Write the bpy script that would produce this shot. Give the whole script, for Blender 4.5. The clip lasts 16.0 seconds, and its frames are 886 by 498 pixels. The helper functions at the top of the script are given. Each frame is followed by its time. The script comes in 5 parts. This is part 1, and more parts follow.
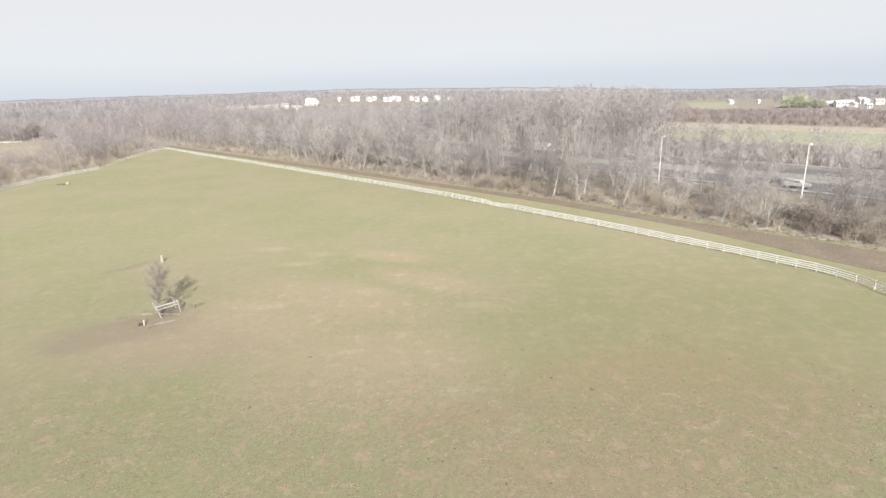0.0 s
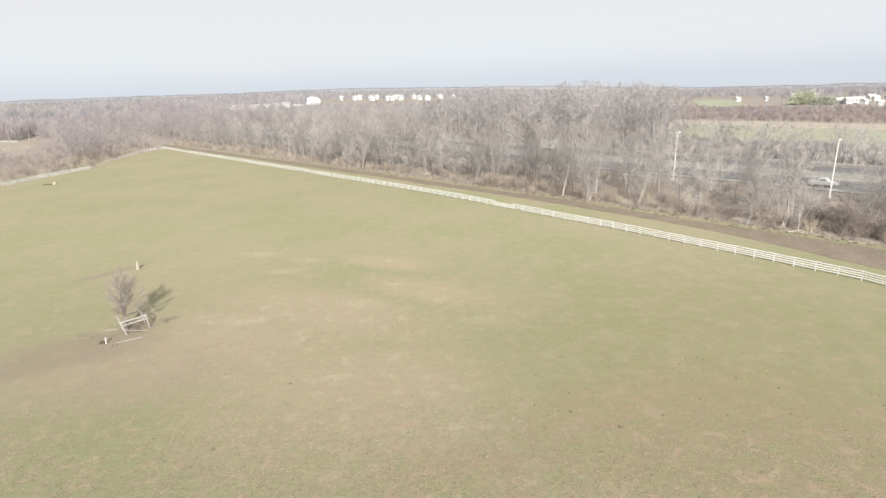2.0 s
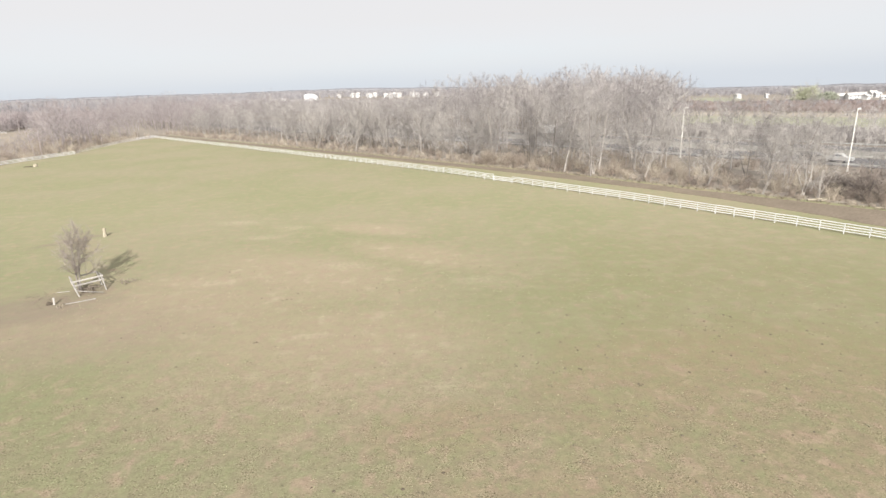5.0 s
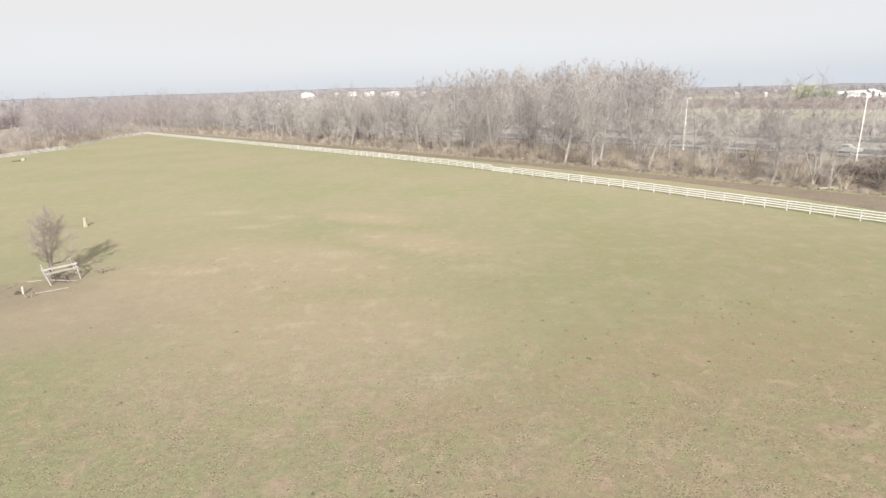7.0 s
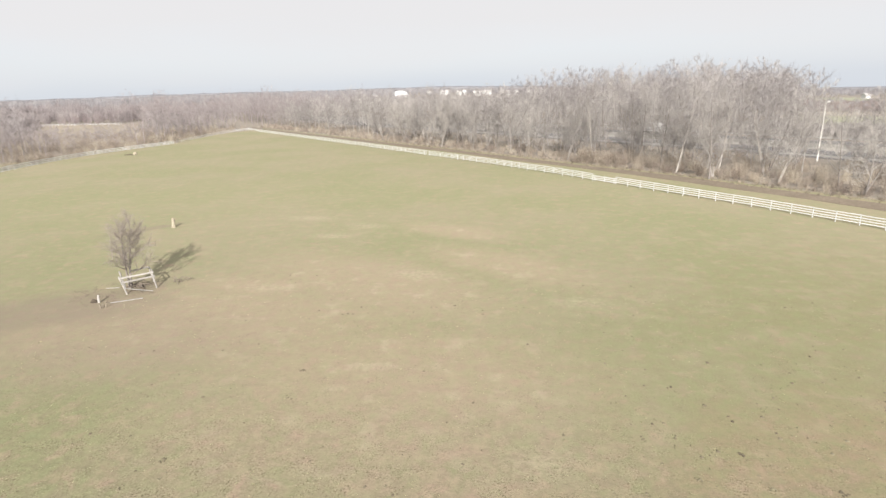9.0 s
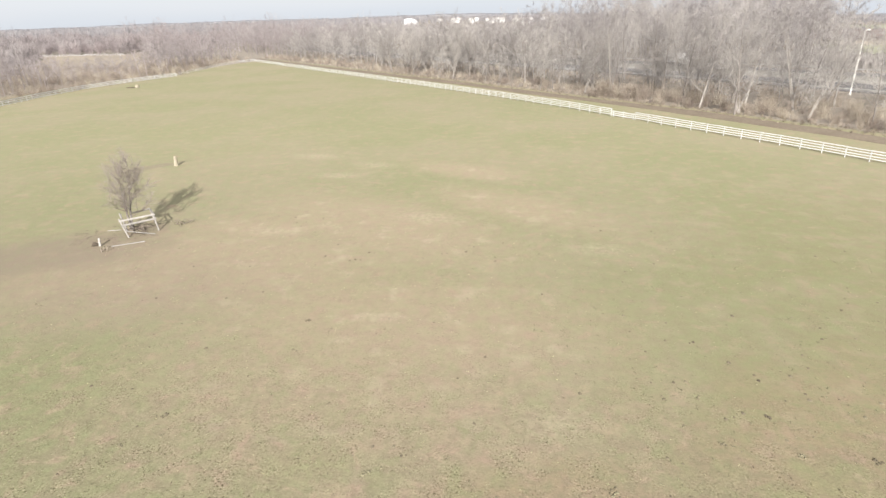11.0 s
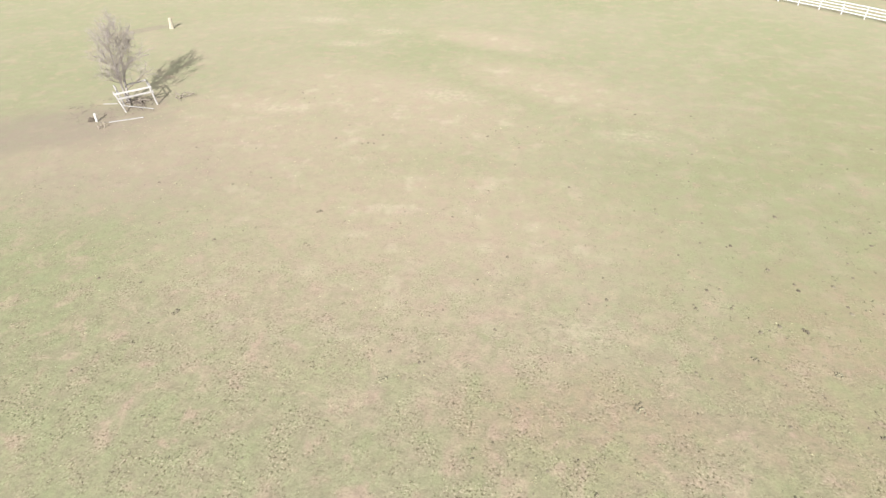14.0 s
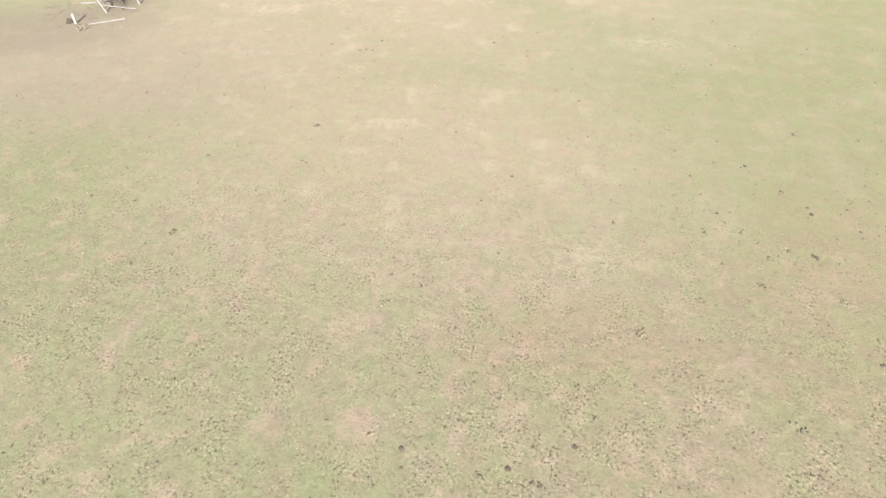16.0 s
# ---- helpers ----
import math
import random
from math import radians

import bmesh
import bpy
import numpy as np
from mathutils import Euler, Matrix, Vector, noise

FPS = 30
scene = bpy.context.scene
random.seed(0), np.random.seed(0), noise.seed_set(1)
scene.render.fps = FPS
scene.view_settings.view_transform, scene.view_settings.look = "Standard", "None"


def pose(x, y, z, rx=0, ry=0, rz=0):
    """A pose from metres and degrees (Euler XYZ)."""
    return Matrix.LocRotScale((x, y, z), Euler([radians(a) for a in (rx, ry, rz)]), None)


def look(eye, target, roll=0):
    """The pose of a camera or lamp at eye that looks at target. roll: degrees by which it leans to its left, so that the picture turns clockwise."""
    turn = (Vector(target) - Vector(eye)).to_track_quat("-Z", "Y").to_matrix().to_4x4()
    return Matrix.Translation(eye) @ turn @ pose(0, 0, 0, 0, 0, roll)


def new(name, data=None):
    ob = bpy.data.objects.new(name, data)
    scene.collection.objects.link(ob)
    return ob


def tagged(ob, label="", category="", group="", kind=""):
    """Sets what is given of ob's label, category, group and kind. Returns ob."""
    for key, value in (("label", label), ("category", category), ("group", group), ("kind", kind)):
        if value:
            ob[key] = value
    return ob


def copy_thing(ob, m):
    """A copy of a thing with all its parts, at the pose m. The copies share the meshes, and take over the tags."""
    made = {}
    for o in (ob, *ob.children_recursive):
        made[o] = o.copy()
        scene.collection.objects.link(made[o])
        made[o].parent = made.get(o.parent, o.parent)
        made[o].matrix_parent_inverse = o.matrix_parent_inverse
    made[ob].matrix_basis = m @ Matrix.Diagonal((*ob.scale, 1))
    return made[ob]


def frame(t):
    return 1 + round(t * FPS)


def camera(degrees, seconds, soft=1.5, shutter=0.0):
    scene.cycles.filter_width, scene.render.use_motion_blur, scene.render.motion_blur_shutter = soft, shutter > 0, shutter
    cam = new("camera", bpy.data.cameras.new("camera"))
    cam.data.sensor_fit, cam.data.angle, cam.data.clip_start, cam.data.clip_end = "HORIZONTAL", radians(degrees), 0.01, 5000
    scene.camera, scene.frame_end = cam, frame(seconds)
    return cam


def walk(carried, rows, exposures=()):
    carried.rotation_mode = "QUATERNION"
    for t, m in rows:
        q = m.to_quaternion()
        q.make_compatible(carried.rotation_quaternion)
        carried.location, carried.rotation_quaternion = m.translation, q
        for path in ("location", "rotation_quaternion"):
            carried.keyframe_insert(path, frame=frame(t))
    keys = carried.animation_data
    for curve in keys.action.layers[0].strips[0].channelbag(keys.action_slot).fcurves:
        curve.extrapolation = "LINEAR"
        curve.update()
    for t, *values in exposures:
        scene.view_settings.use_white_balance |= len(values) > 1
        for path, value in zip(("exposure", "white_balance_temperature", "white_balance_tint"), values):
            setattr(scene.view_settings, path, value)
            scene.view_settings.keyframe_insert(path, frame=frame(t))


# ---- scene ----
cam = camera(76.9, 16.0)
PATH = [
    (0, (2.772, -6.155, 26.25), (2.683, -4.242, 25.674), -1.9),
    (0.5, (2.782, -4.731, 26.067), (2.692, -2.818, 25.49), -2.0),
    (1, (2.835, -2.819, 25.769), (2.74, -0.907, 25.19), -2.1),
    (1.5, (2.833, -0.774, 25.34), (2.731, 1.137, 24.762), -2.1),
    (2, (2.738, 1.488, 24.863), (2.637, 3.4, 24.285), -2.1),
    (2.5, (2.659, 3.544, 24.299), (2.563, 5.456, 23.72), -2.0),
    (3, (2.617, 5.309, 23.309), (2.525, 7.223, 22.734), -2.0),
    (3.5, (2.773, 6.004, 22.248), (2.683, 7.917, 21.672), -2.0),
    (4, (2.896, 6.214, 20.824), (2.803, 8.128, 20.252), -1.9),
    (4.5, (2.971, 6.233, 19.476), (2.875, 8.147, 18.903), -2.0),
    (6.8, (3.08, 8.4, 16.33), (2.984, 10.313, 15.757), -2.0),
    (7, (2.992, 8.988, 16.218), (2.903, 10.902, 15.646), -2.0),
    (7.5, (2.704, 10.574, 16.282), (2.613, 12.488, 15.709), -1.9),
    (8, (2.271, 12.411, 16.392), (2.03, 14.312, 15.821), -1.8),
    (8.2, (2.093, 13.178, 16.443), (1.788, 15.071, 15.874), -1.7),
    (10.3, (1.085, 17.789, 16.559), (0.671, 19.66, 15.985), -1.8),
    (10.5, (1.087, 17.786, 16.533), (0.673, 19.642, 15.913), -1.9),
    (11, (1.025, 17.889, 16.526), (0.612, 19.682, 15.742), -2.0),
    (11.5, (0.973, 17.97, 16.523), (0.559, 19.711, 15.631), -1.9),
    (12, (0.892, 18.111, 16.601), (0.481, 19.799, 15.611), -1.9),
    (12.5, (0.796, 18.379, 16.611), (0.377, 20.065, 15.62), -1.9),
    (13, (0.594, 18.839, 16.582), (0.167, 20.523, 15.592), -1.8),
    (13.5, (0.372, 19.48, 16.535), (-0.053, 21.105, 15.45), -1.8),
    (14, (0.061, 20.252, 16.548), (-0.353, 21.81, 15.365), -1.8),
    (14.5, (-0.148, 20.782, 16.541), (-0.549, 22.272, 15.269), -1.7),
    (15, (-0.194, 20.968, 16.536), (-0.581, 22.391, 15.185), -1.8),
    (15.5, (-0.183, 21.018, 16.502), (-0.56, 22.39, 15.097), -1.9),
    (16, (-0.215, 21.136, 16.538), (-0.587, 22.482, 15.106), -1.8),
]
walk(cam, [(t, look(e, g, r)) for t, e, g, r in PATH],
     exposures=[(0, 1.1, 6380, 9), (4.5, 1.1, 6450, 9.5), (7, 1.1, 6500, 10), (10.3, 1.08, 6500, 10), (11, 1.15, 6450, 10), (12.2, 1.41, 6150, 9), (14, 1.43, 6150, 9), (16, 1.48, 6250, 10)])

# ---- light ----
SUN_ELEV, SHADOW_AZ = 27.5, -13.5       # degrees; shadows fall towards +y
sun_dir = Vector((math.sin(radians(SHADOW_AZ)) * math.cos(radians(SUN_ELEV)),
                  math.cos(radians(SHADOW_AZ)) * math.cos(radians(SUN_ELEV)), -math.sin(radians(SUN_ELEV))))
sun = new("sun", bpy.data.lights.new("sun", "SUN"))
sun.data.energy, sun.data.angle, sun.data.color = 4.0, radians(0.6), (1.0, 0.95, 0.87)
sun.rotation_euler = sun_dir.to_track_quat("-Z", "Y").to_euler()

world = bpy.data.worlds.new("sky")
scene.world = world
world.use_nodes = True
wn, wl = world.node_tree.nodes, world.node_tree.links
sky = wn.new("ShaderNodeTexSky")
sky.sky_type, sky.sun_disc = "NISHITA", False
sky.sun_elevation, sky.sun_rotation = radians(SUN_ELEV), radians(180 + SHADOW_AZ)
sky.dust_density = 2.0
# a thin bright cloud sheet that opens to pale blue low over the land
wtc = wn.new("ShaderNodeTexCoord")
wsep = wn.new("ShaderNodeSeparateXYZ")
wl.new(wtc.outputs["Generated"], wsep.inputs[0])
wmap = wn.new("ShaderNodeMapping")
wmap.inputs["Scale"].default_value = (1.2, 1.2, 7.0)
wl.new(wtc.outputs["Generated"], wmap.inputs[0])
wnoise = wn.new("ShaderNodeTexNoise")
wnoise.inputs["Scale"].default_value, wnoise.inputs["Detail"].default_value = 2.0, 5.0
wl.new(wmap.outputs[0], wnoise.inputs[0])
wadd = wn.new("ShaderNodeMath")
wadd.operation, wadd.inputs[1].default_value = "MULTIPLY_ADD", 0.10
wl.new(wnoise.outputs[0], wadd.inputs[0])
wl.new(wsep.outputs[2], wadd.inputs[2])
wramp = wn.new("ShaderNodeMapRange")
wramp.interpolation_type = "SMOOTHSTEP"
for k, v in ((1, 0.02), (2, 0.16), (3, 0.0), (4, 0.97)):
    wramp.inputs[k].default_value = v
wl.new(wadd.outputs[0], wramp.inputs[0])
wmix = wn.new("ShaderNodeMix")
wmix.data_type = "RGBA"
wl.new(wramp.outputs[0], wmix.inputs[0])
whaze = wn.new("ShaderNodeMix")
whaze.data_type = "RGBA"
whaze.inputs[0].default_value = 0.82
wl.new(sky.outputs[0], whaze.inputs[6])
whaze.inputs[7].default_value = (3.65, 3.88, 4.25, 1)
wl.new(whaze.outputs[2], wmix.inputs[6])
wmix.inputs[7].default_value = (3.9, 3.86, 3.9, 1)
wbg = wn["Background"]
wbg.inputs[1].default_value = 0.1
wl.new(wmix.outputs[2], wbg.inputs[0])


# ---- materials ----
def material(name, a, b, scale=1.0, detail_scale=12.0, rough=0.9, bump=0.2, metal=0.0, tint=0.0, rand=0.0, stretch=None, spec=0.3, thin=0.0):
    """Two colours mixed by coarse noise, darkened and lightened by fine noise, with fine relief. tint: by the mesh's
    own tint attribute; rand: by each object's random number."""
    m = bpy.data.materials.new(name)
    m.use_nodes = True
    n, l = m.node_tree.nodes, m.node_tree.links
    p = n["Principled BSDF"]
    p.inputs["Roughness"].default_value, p.inputs["Metallic"].default_value = rough, metal
    p.inputs["Specular IOR Level"].default_value = spec
    tc = n.new("ShaderNodeTexCoord")
    mp = n.new("ShaderNodeMapping")
    l.new(tc.outputs["Object"], mp.inputs[0])
    if stretch:
        mp.inputs["Scale"].default_value = stretch
    big, fine = n.new("ShaderNodeTexNoise"), n.new("ShaderNodeTexNoise")
    for node, sc, de in ((big, scale, 4), (fine, detail_scale, 5)):
        node.inputs["Scale"].default_value, node.inputs["Detail"].default_value = sc, de
        l.new(mp.outputs[0], node.inputs[0])
    mr = n.new("ShaderNodeMapRange")
    mr.inputs[1].default_value, mr.inputs[2].default_value = 0.32, 0.68
    l.new(big.outputs[0], mr.inputs[0])
    mix = n.new("ShaderNodeMix")
    mix.data_type = "RGBA"
    mix.inputs[6].default_value, mix.inputs[7].default_value = (*a, 1), (*b, 1)
    l.new(mr.outputs[0], mix.inputs[0])
    val = n.new("ShaderNodeMapRange")
    for k, v in ((1, 0.25), (2, 0.75), (3, 0.72), (4, 1.28)):
        val.inputs[k].default_value = v
    l.new(fine.outputs[0], val.inputs[0])
    hs = n.new("ShaderNodeHueSaturation")
    l.new(mix.outputs[2], hs.inputs["Color"])
    out = val.outputs[0]
    for amount, kind in ((tint, "a"), (rand, "o")):
        if amount:
            if kind == "a":
                src = n.new("ShaderNodeAttribute")
                src.attribute_name = "tint"
                sock = src.outputs["Fac"]
            else:
                src = n.new("ShaderNodeObjectInfo")
                sock = src.outputs["Random"]
            mr2 = n.new("ShaderNodeMapRange")
            mr2.inputs[3].default_value, mr2.inputs[4].default_value = 1 - amount, 1 + amount
            l.new(sock, mr2.inputs[0])
            mul = n.new("ShaderNodeMath")
            mul.operation = "MULTIPLY"
            l.new(out, mul.inputs[0])
            l.new(mr2.outputs[0], mul.inputs[1])
            out = mul.outputs[0]
            hue = n.new("ShaderNodeMapRange")
            hue.inputs[3].default_value, hue.inputs[4].default_value = 0.5 - 0.05 * amount, 0.5 + 0.05 * amount
            l.new(sock, hue.inputs[0])
            l.new(hue.outputs[0], hs.inputs["Hue"])
    l.new(out, hs.inputs["Value"])
    l.new(hs.outputs[0], p.inputs["Base Color"])
    if bump:
        bp = n.new("ShaderNodeBump")
        bp.inputs["Strength"].default_value, bp.inputs["Distance"].default_value = bump, 0.02
        l.new(fine.outputs[0], bp.inputs["Height"])
        l.new(bp.outputs[0], p.inputs["Normal"])
    if thin:
        # fine twigs let light pass between and through them
        tr, ms = n.new("ShaderNodeBsdfTranslucent"), n.new("ShaderNodeMixShader")
        ms.inputs[0].default_value = thin
        l.new(hs.outputs[0], tr.inputs[0])
        l.new(p.outputs[0], ms.inputs[1])
        l.new(tr.outputs[0], ms.inputs[2])
        l.new(ms.outputs[0], n["Material Output"].inputs[0])
    return m


NX, NY = 0.711, 0.703                  # across the long fence, track and highway

WHITE = material("white_paint", (0.65, 0.657, 0.672), (0.58, 0.583, 0.592), 0.8, 14, 0.55, 0.1, rand=0.06)
OLD_WOOD = material("weathered_board", (0.36, 0.345, 0.33), (0.27, 0.255, 0.24), 2.0, 18, 0.85, 0.4, rand=0.12)
GREY_FENCE = material("grey_weathered_fence", (0.62, 0.6, 0.57), (0.47, 0.445, 0.415), 0.8, 12, 0.9, 0.3, rand=0.15)
PALE_WOOD = material("pale_dead_wood", (0.36, 0.325, 0.255), (0.28, 0.25, 0.195), 2.5, 16, 0.9, 0.5)
DARK_LUMP = material("dark_lump_surface", (0.10, 0.08, 0.06), (0.06, 0.05, 0.04), 3.0, 20, 0.95, 0.5)
DUNG = material("dry_dung", (0.18, 0.16, 0.11), (0.135, 0.118, 0.08), 4.0, 30, 0.95, 0.6, rand=0.3)
CLOD = material("earth_clod", (0.165, 0.14, 0.1), (0.12, 0.102, 0.072), 2.0, 20, 0.95, 0.3, tint=0.35)
BARK = material("grey_bark", (0.27, 0.245, 0.228), (0.2, 0.18, 0.167), 1.2, 9, 0.95, 0.5, rand=0.3)
PALE_BARK = material("pale_bark", (0.36, 0.335, 0.312), (0.29, 0.268, 0.25), 1.0, 9, 0.95, 0.4, rand=0.25)
# TWIG and the woods colours are lightened: haze painted into bare wood
TWIG = material("bare_twigs", (0.455, 0.43, 0.412), (0.392, 0.368, 0.352), 0.4, 6, 0.95, 0.0, rand=0.3, thin=0.44)
TWIG_DARK = material("dark_twigs", (0.36, 0.318, 0.288), (0.295, 0.26, 0.236), 0.4, 6, 0.95, 0.0, thin=0.3)
WOODS = material("bare_woods", (0.455, 0.431, 0.418), (0.395, 0.372, 0.36), 0.02, 0.6, 0.95, 0.0, tint=0.35, thin=0.44)
# blue-grey copy of the woods colour, with distance haze painted in
WOODS_HAZED = material("haze_tinted_woods", (0.385, 0.374, 0.392), (0.345, 0.334, 0.352), 0.006, 0.08, 0.95, 0.0, tint=0.17, thin=0.5)
BRUSH = material("brown_brush", (0.425, 0.368, 0.315), (0.358, 0.308, 0.262), 0.08, 2, 0.95, 0.0, tint=0.4, thin=0.44)
EVERGREEN = material("grey_green_leaves", (0.43, 0.45, 0.37), (0.37, 0.385, 0.32), 0.3, 3, 0.9, 0.0, tint=0.3, thin=0.4)
STRAW = material("dry_grass", (0.37, 0.323, 0.258), (0.31, 0.27, 0.213), 0.1, 3, 0.95, 0.0, tint=0.3, thin=0.4)
TUFT = material("grass_tuft", (0.37, 0.37, 0.235), (0.41, 0.35, 0.26), 0.12, 4, 0.95, 0.0, tint=0.5, thin=0.5)
TRACK = material("dirt_track", (0.208, 0.17, 0.129), (0.168, 0.137, 0.104), 0.25, 3, 0.95, 0.4)
ASPHALT = material("worn_asphalt", (0.155, 0.15, 0.15), (0.13, 0.125, 0.125), 0.15, 2, 0.9, 0.2)
CONCRETE = material("concrete", (0.30, 0.29, 0.275), (0.24, 0.235, 0.22), 0.4, 4, 0.9, 0.2)
STEEL = material("galvanised_steel", (0.46, 0.46, 0.455), (0.39, 0.39, 0.385), 0.8, 6, 0.45, 0.05, metal=0.3)
SIDING = material("pale_siding", (0.62, 0.62, 0.625), (0.55, 0.55, 0.555), 0.3, 2, 0.7, 0.05, rand=0.12)
# shingles paler than their own grey, to hold distance haze in the colour
ROOF = material("grey_shingles", (0.43, 0.415, 0.41), (0.36, 0.345, 0.34), 0.3, 3, 0.9, 0.1, rand=0.2)
PANE = material("dark_pane", (0.14, 0.15, 0.17), (0.11, 0.12, 0.14), 1.0, 2, 0.15, 0.0, spec=0.5)
GREEN_FIELD = material("winter_crop", (0.26, 0.275, 0.19), (0.30, 0.295, 0.22), 0.01, 0.4, 0.95, 0.2)
TAN_FIELD = material("stubble_field", (0.38, 0.335, 0.275), (0.33, 0.29, 0.238), 0.015, 0.4, 0.95, 0.2)
# the hills' blue-grey is haze put into the base colour
RIDGE = material("hazy_wooded_hills", (0.21, 0.21, 0.225), (0.18, 0.18, 0.195), 0.004, 0.05, 0.95, 0.0)
SIDE_WOODS = material("reddish_bare_woods", (0.395, 0.372, 0.372), (0.355, 0.308, 0.312), 0.02, 0.6, 0.95, 0.0, tint=0.25, thin=0.45)
HILL_WOODS = material("brown_grey_bare_woods", (0.435, 0.41, 0.405), (0.375, 0.35, 0.346), 0.02, 0.6, 0.95, 0.0, tint=0.3, thin=0.48)
BRANCH = material("dead_branches", (0.22, 0.185, 0.155), (0.16, 0.135, 0.115), 1.5, 12, 0.95, 0.2, rand=0.25)
LAMP_POLE = material("pale_pole", (0.72, 0.71, 0.68), (0.64, 0.63, 0.60), 0.6, 5, 0.5, 0.0)
DARK_BRUSH = material("dark_brush", (0.27, 0.232, 0.21), (0.215, 0.187, 0.168), 0.3, 3, 0.95, 0.0, tint=0.2, thin=0.3)
WILLOW = material("yellow_green_leaves", (0.56, 0.57, 0.45), (0.5, 0.51, 0.42), 0.1, 1, 0.9, 0.0, tint=0.15, thin=0.5)
CLEARING = material("dry_clearing", (0.315, 0.272, 0.215), (0.265, 0.228, 0.18), 0.03, 0.5, 0.95, 0.2)
HEDGE = material("brown_hedge_twigs", (0.385, 0.325, 0.31), (0.33, 0.278, 0.265), 0.02, 0.6, 0.95, 0.0, tint=0.25, thin=0.45)
VAN_WHITE = material("white_vehicle_paint", (0.6, 0.6, 0.6), (0.54, 0.54, 0.54), 1.5, 9, 0.3, 0.0, spec=0.5)
CAR_DARK = material("dark_vehicle_paint", (0.1, 0.11, 0.12), (0.08, 0.085, 0.095), 1.5, 9, 0.3, 0.0, spec=0.5)
TYRE = material("tyre_rubber", (0.05, 0.05, 0.05), (0.035, 0.035, 0.035), 3, 20, 0.9, 0.1)
ROAD_PAINT = material("worn_road_paint", (0.46, 0.455, 0.45), (0.34, 0.335, 0.33), 0.4, 3, 0.8, 0.1)
LAMP_GLASS = material("lamp_head", (0.78, 0.77, 0.74), (0.72, 0.71, 0.68), 2, 8, 0.35, 0.0)


def ground_material():
    m = bpy.data.materials.new("pasture")
    m.use_nodes = True
    n, l = m.node_tree.nodes, m.node_tree.links
    p = n["Principled BSDF"]
    p.inputs["Roughness"].default_value, p.inputs["Specular IOR Level"].default_value = 0.95, 0.1
    geo = n.new("ShaderNodeNewGeometry")

    def noise_at(scale, detail=5.0, rough=0.55, dist=0.0):
        t = n.new("ShaderNodeTexNoise")
        t.inputs["Scale"].default_value, t.inputs["Detail"].default_value = scale, detail
        t.inputs["Roughness"].default_value, t.inputs["Distortion"].default_value = rough, dist
        l.new(geo.outputs["Position"], t.inputs[0])
        return t.outputs[0]

    def ranged(sock, a, b, c=0.0, d=1.0):
        r = n.new("ShaderNodeMapRange")
        r.interpolation_type = "SMOOTHSTEP"
        for k, v in ((1, a), (2, b), (3, c), (4, d)):
            r.inputs[k].default_value = v
        l.new(sock, r.inputs[0])
        return r.outputs[0]

    def math_of(op, a, b):
        q = n.new("ShaderNodeMath")
        q.operation = op
        for k, v in ((0, a), (1, b)):
            if isinstance(v, (int, float)):
                q.inputs[k].default_value = v
            else:
                l.new(v, q.inputs[k])
        return q.outputs[0]

    def mixed(f, a, b):
        q = n.new("ShaderNodeMix")
        q.data_type = "RGBA"
        l.new(f, q.inputs[0])
        for k, v in ((6, a), (7, b)):
            if isinstance(v, tuple):
                q.inputs[k].default_value = (*v, 1)
            else:
                l.new(v, q.inputs[k])
        return q.outputs[2]

    def spot(x, y, rx, ry, turn, edge=0.5):
        """1 inside an uneven ellipse on the ground."""
        mp = n.new("ShaderNodeMapping")
        mp.vector_type = "TEXTURE"
        mp.inputs["Location"].default_value = (x, y, 0)
        mp.inputs["Rotation"].default_value = (0, 0, radians(turn))
        mp.inputs["Scale"].default_value = (rx, ry, 100)
        l.new(geo.outputs["Position"], mp.inputs[0])
        ln = n.new("ShaderNodeVectorMath")
        ln.operation = "LENGTH"
        l.new(mp.outputs[0], ln.inputs[0])
        wob = math_of("MULTIPLY_ADD", wobble, 0.9)
        wob.node.inputs[2].default_value = -0.45
        return ranged(math_of("ADD", ln.outputs["Value"], wob), 1 - edge, 1 + edge * 0.4, 1.0, 0.0)

    wobble = noise_at(0.35, 6, 0.6)
    GREEN, OLIVE, TAN = (0.22, 0.218, 0.128), (0.248, 0.227, 0.15), (0.302, 0.252, 0.18)
    broad, patchy, fine, grit = noise_at(0.045, 4), noise_at(0.35, 5, 0.6), noise_at(2.6, 6, 0.65), noise_at(9.0, 5, 0.7)
    col = mixed(ranged(broad, 0.38, 0.62), GREEN, OLIVE)
    col = mixed(math_of("MULTIPLY", ranged(patchy, 0.48, 0.72), 0.42), col, TAN)
    clump = noise_at(0.95, 5, 0.62, 0.4)
    col = mixed(ranged(clump, 0.54, 0.66, 0.0, 0.46), col, (0.31, 0.237, 0.17))
    col = mixed(ranged(clump, 0.34, 0.46, 0.3, 0.0), col, (0.21, 0.225, 0.12))
    # worn pale and brown places
    worn = None
    for args in ((-14, 60, 16, 7, -25), (-3, 66, 11, 4, -30), (-24, 58, 7, 3, 0), (-25, 50, 22, 8, 8), (-8, 45, 15, 8, 0), (-9, 37, 13, 6, 0),
                 (-10, 78, 8, 3, -20)):
        s = spot(*args, edge=0.7)
        worn = s if worn is None else math_of("MAXIMUM", worn, s)
    col = mixed(math_of("MULTIPLY", worn, math_of("MULTIPLY", ranged(fine, 0.3, 0.6, 0.8, 1.0), 0.72)), col, (0.306, 0.25, 0.18))
    # bleached thin places where the herd has worn the grass away
    bleach = noise_at(0.5, 5, 0.6, 0.15)
